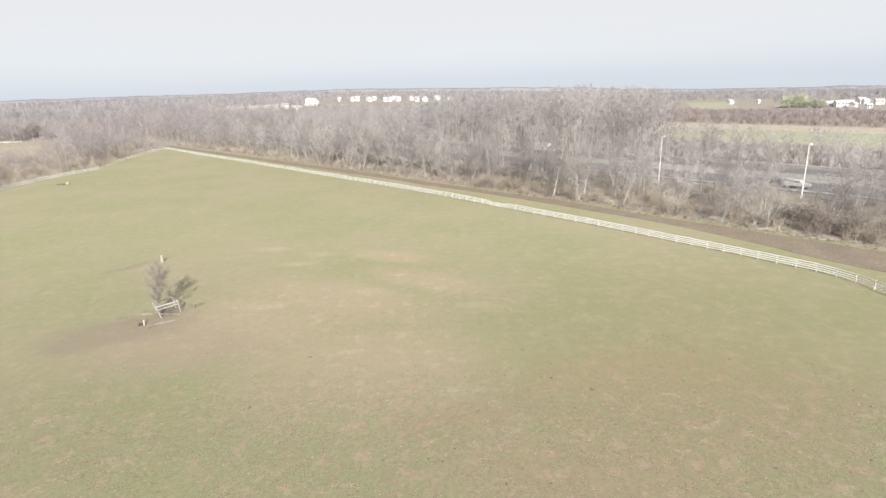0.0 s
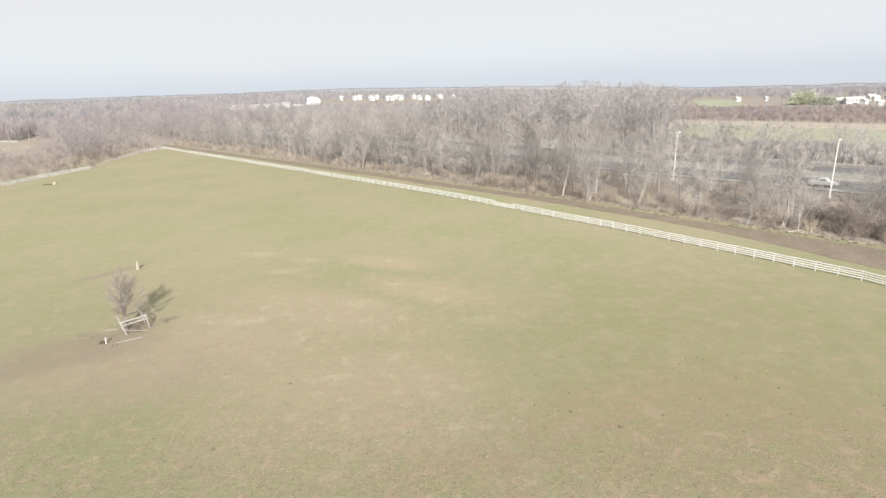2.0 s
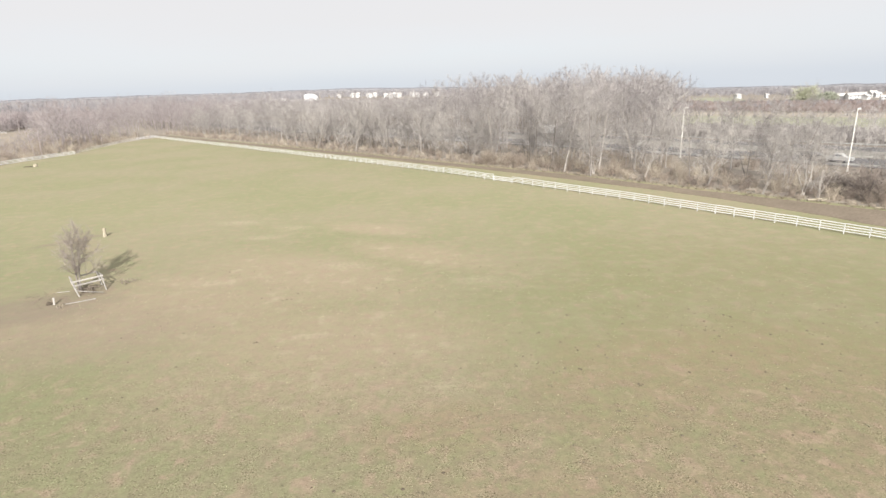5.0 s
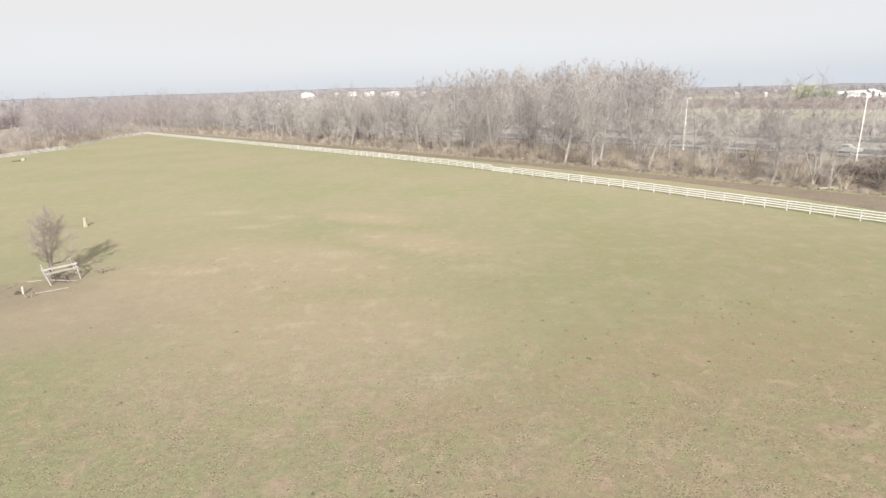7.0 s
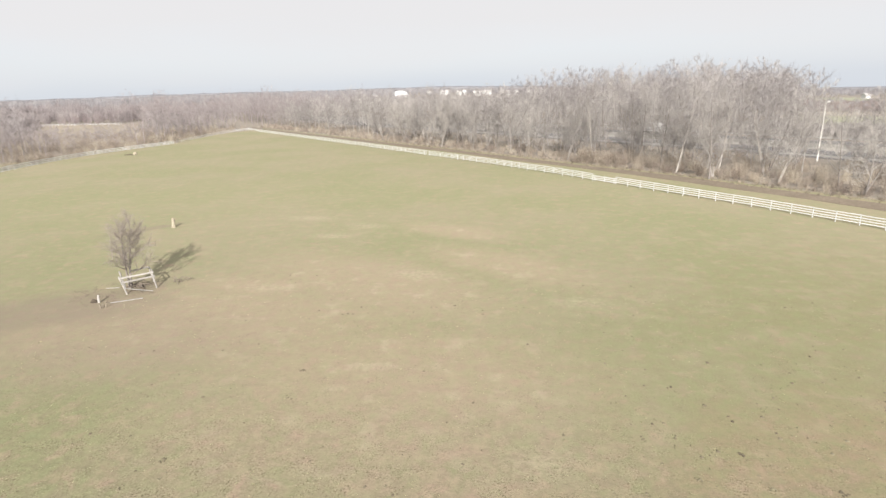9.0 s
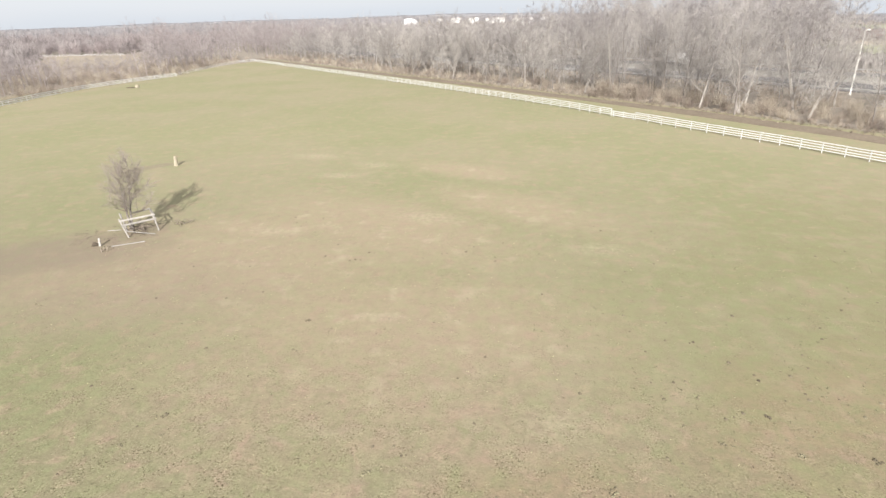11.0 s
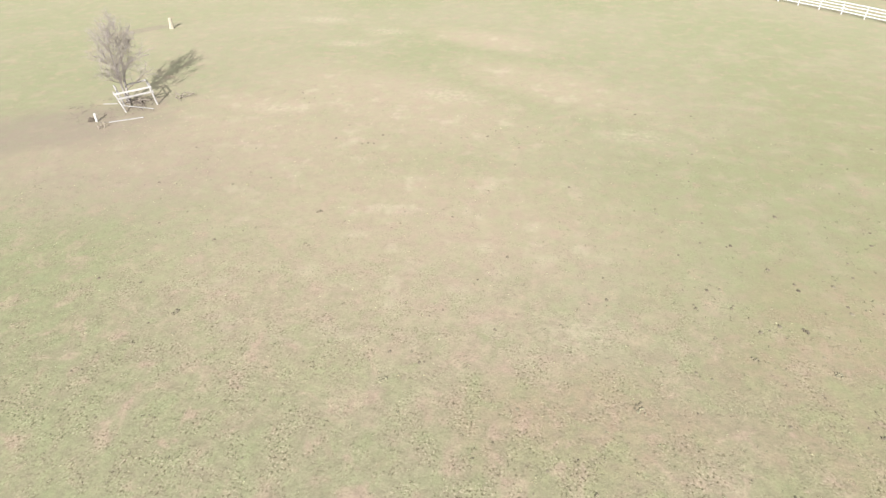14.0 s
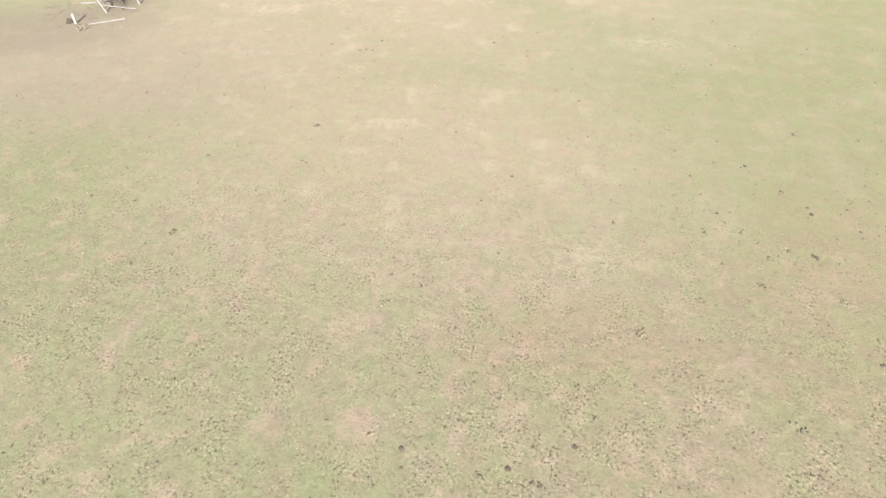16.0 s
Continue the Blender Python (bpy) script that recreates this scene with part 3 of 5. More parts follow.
TRACKSIDE = "white painted four-rail paddock fence along the dirt track"
fence([(53.4, 25), (53.4, 50), (53.2, 55), (52.8, 58.7), (52.4, 61), (51.6, 63.3), (50.5, 65.5), (49.2, 67.4), (46.1, 70.9), (42.9, 74.8), (36.5, 81.9), (26.8, 93.0), (14.9, 105.4), (11.2, 109.6)],
      WHITE, TRACKSIDE)
fence([(7.8, 113.0), (-12.7, 135.2), (-46.3, 169.8)], WHITE, TRACKSIDE)
fence([(-46.3, 169.8), (-81.8, 206.9), (-125.8, 252.5), (-151.5, 280.5)], WHITE, "white painted four-rail paddock fence running to the far corner")
fence([(-137.5, 202), (-139.2, 189), (-140.2, 178), (-140.3, 163.5), (-136.2, 144), (-131, 128.5), (-120.5, 100.5)], WHITE, "white painted three-rail fence along the side woods", rails=(1.2, 0.78, 0.36), rail_h=0.18)
fence([(-142.5, 219), (-150, 248), (-153.2, 268)], GREY_FENCE, "grey weathered rail fence overgrown with brush", rails=(1.2, 0.78, 0.36), rail_h=0.17)
fence([(-153.2, 268), (-151.5, 280.5)], WHITE, "short run of white rail fence at the far corner")
fence([(-137.5, 202), (-139.5, 209), (-142.5, 219)], GREY_FENCE, "grey tumbled rail fence with slipped rails", rails=(1.05, 0.7, 0.3), uneven=0.1)


def gate():
    root = new("paddock_gate")
    root.location = (9.5, 111.3, 0)
    tagged(root, "low white three-rail gate section in the paddock fence", "gate")
    a, b = Vector((7.95, 112.85, 0)), Vector((11.05, 109.75, 0))
    d, o = b - a, Vector((9.5, 111.3, 0))
    for z in (0.86, 0.56, 0.27):
        bm = bmesh.new()
        board(bm, a + Vector((0, 0, z)) - o, b + Vector((0, 0, z)) - o, 0.04, 0.13)
        part("rail", bm, WHITE, root)
    for f, h in ((0.04, 0.95), (0.5, 1.12), (0.96, 0.95)):
        bm = bmesh.new()
        q = a + d * f - o
        board(bm, q + Vector((0.05, 0.05, 0.0)), q + Vector((0.05, 0.05, h)), 0.09, 0.09)
        part("upright", bm, WHITE, root)
    return root


gate()


# ---- the lone tree, its broken guard and what lies by it ----
def bare_tree(name, seed, height, spread, limbs, subs, twigs, trunk_r, bark, twig_mat, label, stems=1, low=0.3, group="", twig_len=1.0, fine=0.013, fork=0.17):
    rng = np.random.default_rng(seed)
    trunk, limb, twig = grow(rng, height, spread, limbs, subs, twigs, trunk_r, low=low, stems=stems, twig_len=twig_len, fine=fine, fork=fork)
    root = new(name)
    tagged(root, label, "tree", group)
    v, f = tubes(trunk, 7)
    put("trunk", mesh_from("trunk", v, f, bark, True), root)
    v, f = joined([tubes(limb, 3), ribbons(twig, rng)])
    put("crown", mesh_from("crown", v, f, twig_mat), root)
    return root


lone = bare_tree("bare_tree", 11, 6.2, 2.8, 15, 14, 20, 0.11, BARK, TWIG_DARK, "small bare tree with two stems and fine dark twigs", stems=2, low=0.22, fine=0.0058, fork=0.07)
lone.location = (-35.2, 56.2, 0)


def tree_guard():
    o = Vector((-34.4, 56.0, 0))
    root = new("tree_guard")
    root.location = o
    tagged(root, "broken square guard of pale weathered boards on leaning posts", "fence")
    A, B, C, D = [Vector((*p, 0)) - o for p in ((-34.2, 54.5), (-32.72, 56.3), (-35.5, 55.85), (-34.0, 57.65))]
    up = Vector((0, 0, 1))
    lean = {"A": Vector((-0.5, -0.08, 1.62)), "B": Vector((-0.27, 0.0, 1.58)), "C": Vector((-0.33, -0.05, 1.6)), "D": Vector((-0.3, -0.1, 1.55))}
    base = {"A": A, "B": B, "C": C, "D": D}

    def at(k, z):
        return base[k] + lean[k] * (z / lean[k].z)

    for k in "ABCD":
        bm = bmesh.new()
        board(bm, base[k] - up * 0.2, base[k] + lean[k], 0.10, 0.10, 0.012)
        part("post", bm, OLD_WOOD, root)
    boards = [("A", 1.46, "B", 1.46, 0.15), ("A", 1.08, "B", 1.1, 0.15), ("A", 1.35, "C", 1.4, 0.11), ("A", 0.95, "C", 1.0, 0.11), ("A", 0.55, "C", 0.6, 0.11),
              ("B", 1.5, "D", 1.4, 0.11), ("B", 1.0, "D", 1.0, 0.11)]
    for k, z0, j, z1, h in boards:
        bm = bmesh.new()
        a, b = at(k, z0), at(j, z1)
        d = (b - a).normalized()
        side = d.cross(up).normalized() * 0.085
        board(bm, a - d * 0.1 + side, b + d * 0.12 + side, 0.04, h)
        part("rail", bm, OLD_WOOD, root)
    bm = bmesh.new()
    half = at("D", 1.45).lerp(at("C", 1.35), 0.62)
    board(bm, at("D", 1.45) + Vector((-0.05, 0.09, 0)), half + Vector((-0.05, 0.09, 0)), 0.04, 0.14)
    part("rail", bm, OLD_WOOD, root, "broken-off rail")
    bm = bmesh.new()
    board(bm, at("A", 0.62) + Vector((0.1, -0.14, 0)), B + Vector((0.28, -0.85, 0.04)), 0.12, 0.04)
    part("brace", bm, OLD_WOOD, root, "slipped board slanting to the ground")


tree_guard()


def fallen_board(a, b, w, h, label):
    bm = bmesh.new()
    board(bm, (0, 0, 0), tuple(Vector(b) - Vector(a)), w, h)
    ob = part("fallen_board", bm, OLD_WOOD)
    ob.location = a
    return tagged(ob, label, "board")


fallen_board((-34.2, 52.5, 0.025), (-32.2, 53.85, 0.025), 0.15, 0.045, "pale weathered board lying on trampled earth")
fallen_board((-37.3, 55.6, 0.02), (-36.2, 55.9, 0.02), 0.1, 0.04, "short pale board lying by the guard")


def branch_heap(x, y, seed, size, count, label):
    rng = np.random.default_rng(seed)
    root = new("branch_heap")
    root.location = (x, y, 0)
    tagged(root, label, "branches")
    for k in range(count):
        p = np.array([rng.normal(0, size * 0.45), rng.normal(0, size * 0.45), rng.uniform(0.03, 0.18)])
        az, ln = rng.uniform(0, 6.28), size * rng.uniform(0.4, 1.1)
        q = p + np.array([math.cos(az) * ln, math.sin(az) * ln, rng.uniform(0.0, 0.4) * size])
        mid = (p + q) / 2 + rng.normal(0, 0.08, 3) + np.array([0, 0, 0.12])
        r = rng.uniform(0.015, 0.045)
        p[2] = 0.01
        segs = [(*p, *mid, r, r * 0.75), (*mid, *q, r * 0.75, r * 0.3)]
        for j in range(3):
            e = mid + (q - mid) * rng.uniform(0, 1)
            g = e + rng.normal(0, 0.3, 3) * size * 0.5
            g[2] = max(g[2], 0.02)
            segs.append((*e, *g, r * 0.5, r * 0.15))
        v, f = tubes(segs, 4)
        v[:, 2] = np.maximum(v[:, 2], -0.01)
        put("branch", mesh_from("branch", v, f, BRANCH), root)


branch_heap(-34.2, 56.4, 3, 1.2, 16, "heap of dark dead branches inside the guard")
branch_heap(-31.6, 58.0, 4, 1.0, 9, "dark fallen branches beside the guard")
branch_heap(-33.9, 51.6, 5, 0.5, 4, "few dark broken twigs on trampled earth")


def stick_litter():
    rng = np.random.default_rng(77)
    segs = []
    for k in range(150):
        a, d = rng.uniform(0, 6.28), 3.4 * rng.uniform(0, 1) ** 0.6
        x, y = -35.9 + d * math.cos(a) * 1.15, 54.3 + d * math.sin(a) * 0.8
        t, ln = rng.uniform(0, 6.28), rng.uniform(0.12, 0.5)
        segs.append((x, y, 0.01, x + ln * math.cos(t), y + ln * math.sin(t), rng.uniform(0.01, 0.08), rng.uniform(0.006, 0.015), 0.004))
    v, f = tubes(segs, 3)
    tagged(new("stick_litter", mesh_from("stick_litter", v, f, BRANCH)), "broken twigs and bark strewn over trampled earth", "twigs", kind="stuff")


stick_litter()


def lump(name, x, y, rx, ry, h, mat, label, category, seed, group=""):
    """A low uneven heap resting on the ground."""
    bm = bmesh.new()
    bmesh.ops.create_icosphere(bm, subdivisions=2, radius=1)
    for v in bm.verts:
        k = 1 + 0.3 * noise.noise(v.co * 1.7 + Vector((seed * 3.1, 0, 0)))
        v.co = Vector((v.co.x * rx * k, v.co.y * ry * k, max(v.co.z, -0.25) * h * k))
    ob = part(name, bm, mat)
    ob.data.polygons.foreach_set("use_smooth", [True] * len(ob.data.polygons))
    ob.location = (x, y, land(x, y))
    return tagged(ob, label, category, group)


def stump(x, y, height, r, seed, label):
    """A broken trunk: flared foot, knots and a splintered slanting top."""
    bm = bmesh.new()
    rings, n = 7, 12
    rows = []
    for k in range(rings):
        f = k / (rings - 1)
        row = []
        for j in range(n):
            a = 2 * math.pi * j / n
            rr = r * (1.0 + 0.55 * (1 - f) ** 4) * (1 + 0.12 * noise.noise((math.cos(a) * 1.5, math.sin(a) * 1.5, f * 2 + seed)))
            z = -0.1 + f * (height + 0.1)
            if k == rings - 1:
                z += 0.14 * height * math.cos(a + 1.0) + 0.05 * height * noise.noise((j * 1.7, seed, 0))
            row.append(bm.verts.new((rr * math.cos(a) + 0.08 * f * height, rr * math.sin(a), z)))
        rows.append(row)
    for a, b in zip(rows, rows[1:]):
        for j in range(n):
            bm.faces.new((a[j], a[(j + 1) % n], b[(j + 1) % n], b[j]))
    mid = bm.verts.new((0.08 * height, 0, height * 0.9))
    for j in range(n):
        bm.faces.new((rows[-1][j], rows[-1][(j + 1) % n], mid))
    ob = part("tree_stump", bm, PALE_WOOD)
    ob.location = (x, y, land(x, y))
    return tagged(ob, label, "stump")


stump(-46.0, 76.8, 1.1, 0.2, 2.0, "tall pale barkless tree stump with a broken top")
stump(-124.3, 165.8, 0.8, 0.55, 5.0, "broad pale tree stump far out on the pasture")
lump("dark_lump", -125.6, 165.4, 2.2, 0.35, 0.25, DARK_LUMP, "long low dark heap beside a stump", "earth", 7)
lump("dark_lump", -35.75, 52.5, 0.28, 0.24, 0.3, DARK_LUMP, "dark low lump beside a pale post", "earth", 3)


def post_stub():
    bm = bmesh.new()
    board(bm, (0, 0, -0.1), (0.05, 0.03, 0.68), 0.16, 0.16, 0.02)
    ob = part("post_stub", bm, OLD_WOOD)
    ob.location = (-35.25, 52.45, 0)
    tagged(ob, "short pale weathered post stub in trampled earth", "post")


post_stub()

dung_rng = np.random.default_rng(8)
DUNG_AT = [(3.5, 34.0), (3.38, 34.25), (7.47, 40.38), (5.97, 40.07), (13.42, 37.51), (19.54, 39.4), (14.38, 34.6), (8.3, 31.55), (8.1, 31.7), (-12.7, 41.0), (10.1, 39.5), (-6.0, 33.45),
           (0.55, 37.78), (-16.2, 35.0), (-13.3, 44.1), (2.0, 30.4), (0.5, 28.0), (-1.2, 27.8), (11.3, 34.7), (10.7, 37.3), (7.9, 37.5), (-16.8, 33.0), (-15.5, 33.8), (22.0, 36.8), (26.4, 38.9),
           (24.2, 33.1), (17.0, 30.5), (20.5, 45.2)]


def dung_pat(x, y, rng):
    """Several flat crusted drops fallen together, one mesh."""
    bm = bmesh.new()
    for k in range(int(rng.integers(3, 7))):
        r, dx, dy = rng.uniform(0.04, 0.09), rng.normal(0, 0.08), rng.normal(0, 0.07)
        ring = [bm.verts.new((dx + r * (1 + rng.normal(0, 0.25)) * math.cos(j * 0.785), dy + r * (1 + rng.normal(0, 0.25)) * math.sin(j * 0.785), -0.01)) for j in range(8)]
        top = [bm.verts.new((dx + (v.co.x - dx) * 0.55, dy + (v.co.y - dy) * 0.55, rng.uniform(0.02, 0.05))) for v in ring]
        for j in range(8):
            bm.faces.new((ring[j], ring[(j + 1) % 8], top[(j + 1) % 8], top[j]))
        bm.faces.new(top)
    ob = part("dung_pat", bm, DUNG)
    ob.location = (x, y, 0)
    return tagged(ob, "dry dark crusted dung on short grass", "dung", "dung pats on the pasture")


for x, y in DUNG_AT:
    dung_pat(x, y, dung_rng)


def clod_kind(seed):
    rng = np.random.default_rng(seed)
    v = [(0, 0, rng.uniform(0.03, 0.06))] + [((0.09 + rng.normal(0, 0.025)) * math.cos(j * 1.047), (0.07 + rng.normal(0, 0.02)) * math.sin(j * 1.047), -0.01) for j in range(6)]
    return np.array(v), np.array([(0, 1 + j, 1 + (j + 1) % 6) for j in range(6)])


def earth_clods():
    rng = np.random.default_rng(91)
    kinds, places = [clod_kind(300 + k) for k in range(5)], []
    while len(places) < 520:
        x, y = rng.uniform(-26, 36), rng.uniform(24, 62)
        want = 1.0 if x > 4 and y < 50 else 0.28
        if rng.random() < want * (0.35 + smooth(-0.1, 0.3, noise.noise((x * 0.12, y * 0.12, 2.0)))):
            places.append((x, y, 0.0, rng.uniform(0.45, 1.5) ** 1.2, rng.uniform(0, 6.28), int(rng.integers(5))))
    tagged(scatter_mesh("earth_clods", kinds, places, CLOD, rng), "dark kicked-up clods and droppings over the pasture", "clods", kind="stuff")


earth_clods()


# ---- highway furniture ----
def street_lamp(u, s, height, arm):
    x, y = across_along(u, s)
    root = new("street_lamp")
    root.location = (x, y, land(x, y))
    tagged(root, "tall pale galvanised highway lamp pole with a flat head", "street lamp", "highway lamps")
    v, f = tubes([(0, 0, -0.2, 0, 0, 0.5, 0.2, 0.2), (0, 0, 0.5, 0, 0, height, 0.13, 0.08)], 10)
    put("pole", mesh_from("pole", v, f, LAMP_POLE, True), root)
    d = Vector((NX, NY, 0)) * arm
    v, f = tubes([(0, 0, height - 0.15, d.x * 0.5, d.y * 0.5, height + 0.1, 0.05, 0.045), (d.x * 0.5, d.y * 0.5, height + 0.1, d.x, d.y, height + 0.12, 0.045, 0.04)], 8)
    put("arm", mesh_from("arm", v, f, LAMP_POLE, True), root)
    bm = bmesh.new()
    board(bm, (d.x * 0.75, d.y * 0.75, height + 0.12), (d.x * 1.5, d.y * 1.5, height + 0.14), 0.45, 0.2, 0.05)
    part("lamp_head", bm, LAMP_GLASS, root)


LAMP_AT = ((135.6, -62.3), (133, -28.9), (133, 4.5))
for u, s in LAMP_AT:
    street_lamp(u, s, 11.3, 0.9)


def guard_rail(u, s0, s1, label):
    root = new("guard_rail")
    x, y = across_along(u, (s0 + s1) / 2)
    o = Vector((x, y, land(x, y)))
    root.location = o
    tagged(root, label, "guard rail", "highway guard rails")
    n = int((s1 - s0) / 4)
    pm = post_mesh(STEEL, 0.72, 0.1)
    rm = rail_mesh(STEEL, 1.0, 0.32, 0.06)
    pts = []
    for k in range(n + 1):
        x, y = across_along(u, s0 + (s1 - s0) * k / n)
        pts.append(Vector((x, y, land(x, y) + 0.1)))
    for a, b in zip(pts, pts[1:]):
        put("post", pm, root, Matrix.Translation(a - o))
        d = b - a
        put("beam", rm, root, Matrix.Translation(a + Vector((-0.09, -0.09, 0.6)) - o) @ d.to_track_quat("X", "Z").to_matrix().to_4x4() @ Matrix.Diagonal((d.length, 1, 1, 1)))


guard_rail(139.3, -260, 70, "long galvanised guard rail beside the highway")
guard_rail(183.5, -260, 70, "long galvanised guard rail on the far side of the highway")


def barrier(u, s0, s1):
    """Concrete median barrier: sloped sides, in one long run."""
    prof = [(-0.3, 0), (-0.3, 0.1), (-0.14, 0.35), (-0.09, 0.95), (0.09, 0.95), (0.14, 0.35), (0.3, 0.1), (0.3, 0)]
    bm, rows, n = bmesh.new(), [], int((s1 - s0) / 6)
    for k in range(n + 1):
        row = []
        for du, z in prof:
            x, y = across_along(u + du, s0 + (s1 - s0) * k / n)
            row.append(bm.verts.new((x, y, land(x, y) + z)))
        rows.append(row)
    for a, b in zip(rows, rows[1:]):
        for j in range(len(prof) - 1):
            bm.faces.new((a[j], a[j + 1], b[j + 1], b[j]))
    bm.faces.new(rows[0])
    bm.faces.new(rows[-1][::-1])
    bmesh.ops.recalc_face_normals(bm, faces=bm.faces[:])
    tagged(part("median_barrier", bm, CONCRETE), "pale concrete median barrier between the carriageways", "barrier", kind="structure")


barrier(158.5, -400, 140)
barrier(163.5, -400, 140)
for u in (141.6, 155.4, 166.2, 180.8):
    strip("edge_line", u - 0.1, u + 0.1, -300, 100, 0.135, ROAD_PAINT, "white painted edge line on the asphalt", "road marking")


def wheel_at(root, x, y, r, w=0.22):
    bm = bmesh.new()
    bmesh.ops.create_cone(bm, cap_ends=True, segments=14, radius1=r, radius2=r, depth=w, matrix=Matrix.Translation((x, y, r)) @ Matrix.Rotation(radians(90), 4, "X"))
    wheel = part("wheel", bm, TYRE, root)
    bm = bmesh.new()
    bmesh.ops.create_cone(bm, cap_ends=True, segments=10, radius1=r * 0.6, radius2=r * 0.55, depth=w + 0.04, matrix=Matrix.Translation((x, y, r)) @ Matrix.Rotation(radians(90), 4, "X"))
    part("rim", bm, STEEL, wheel)


def shell(name, prof, width, mat, root, inset=0.0, z_in=1e9):
    """A body from a side outline (x, z), narrowed by inset above z_in."""
    bm = bmesh.new()
    rows = [[bm.verts.new((x, sg * (width / 2 - (inset if z > z_in else 0)), z)) for x, z in prof] for sg in (-1, 1)]
    bm.faces.new(rows[0])
    bm.faces.new(rows[1][::-1])
    for i in range(len(prof)):
        j = (i + 1) % len(prof)
        bm.faces.new((rows[0][i], rows[1][i], rows[1][j], rows[0][j]))
    bmesh.ops.recalc_face_normals(bm, faces=bm.faces[:])
    bmesh.ops.bevel(bm, geom=bm.edges[:], offset=0.06, segments=2, affect="EDGES")
    return part(name, bm, mat, root)


def vehicle(name, u, s, paint, label, kind):
    x, y = across_along(u, s)
    root = new(name)
    root.matrix_basis = pose(x, y, land(x, y) + 0.12, 0, 0, math.degrees(math.atan2(-NX, NY)))
    tagged(root, label, "truck" if kind == "truck" else "car", "vehicles on the highway")
    if kind == "truck":
        shell("cargo_box", [(-3.9, 1.0), (2.3, 1.0), (2.3, 3.7), (-3.9, 3.7)], 2.5, paint, root)
        shell("chassis", [(-3.8, 0.65), (4.2, 0.65), (4.2, 0.96), (-3.8, 0.96)], 1.6, TYRE, root)
        shell("cab", [(2.4, 0.7), (4.6, 0.7), (4.6, 1.6), (4.1, 2.6), (2.4, 2.6)], 2.2, paint, root)
        shell("windscreen", [(4.14, 1.75), (4.58, 1.75), (4.2, 2.45), (4.1, 2.45)], 1.9, PANE, root)
        spots, r = ((-2.6, 0.46), (3.3, 0.46)), 0.46
    elif kind == "pickup":
        shell("body", [(-2.7, 0.5), (2.7, 0.5), (2.75, 1.05), (1.2, 1.2), (-2.7, 1.2)], 1.95, paint, root)
        shell("cab", [(-0.9, 1.15), (1.3, 1.15), (0.6, 1.85), (-0.75, 1.85)], 1.8, paint, root, 0.12, 1.5)
        shell("window", [(-0.72, 1.3), (1.0, 1.3), (0.52, 1.75), (-0.66, 1.75)], 1.84, PANE, root, 0.12, 1.5)
        spots, r = ((-1.75, 0.4), (1.75, 0.4)), 0.4
    else:
        shell("body", [(-2.25, 0.4), (2.2, 0.4), (2.25, 0.75), (1.1, 0.95), (-2.25, 0.98)], 1.8, paint, root)
        shell("cabin", [(-1.8, 0.9), (1.05, 0.9), (0.35, 1.45), (-1.3, 1.45)], 1.65, paint, root, 0.14, 1.2)
        shell("window", [(-1.5, 1.0), (0.8, 1.0), (0.26, 1.37), (-1.2, 1.37)], 1.7, PANE, root, 0.14, 1.2)
        spots, r = ((-1.4, 0.33), (1.4, 0.33)), 0.33
    half = 1.1 if kind == "truck" else 0.82
    for wx, _ in spots:
        for sg in (-1, 1):
            wheel_at(root, wx, sg * half, r)


vehicle("box_truck", 173.0, -128.0, VAN_WHITE, "white box truck on the far carriageway", "truck")
vehicle("pickup_truck", 146.0, -33.5, STEEL, "pale grey pickup truck on the near carriageway", "pickup")
vehicle("car", 151.0, -39.5, CAR_DARK, "dark saloon car on the near carriageway", "car")


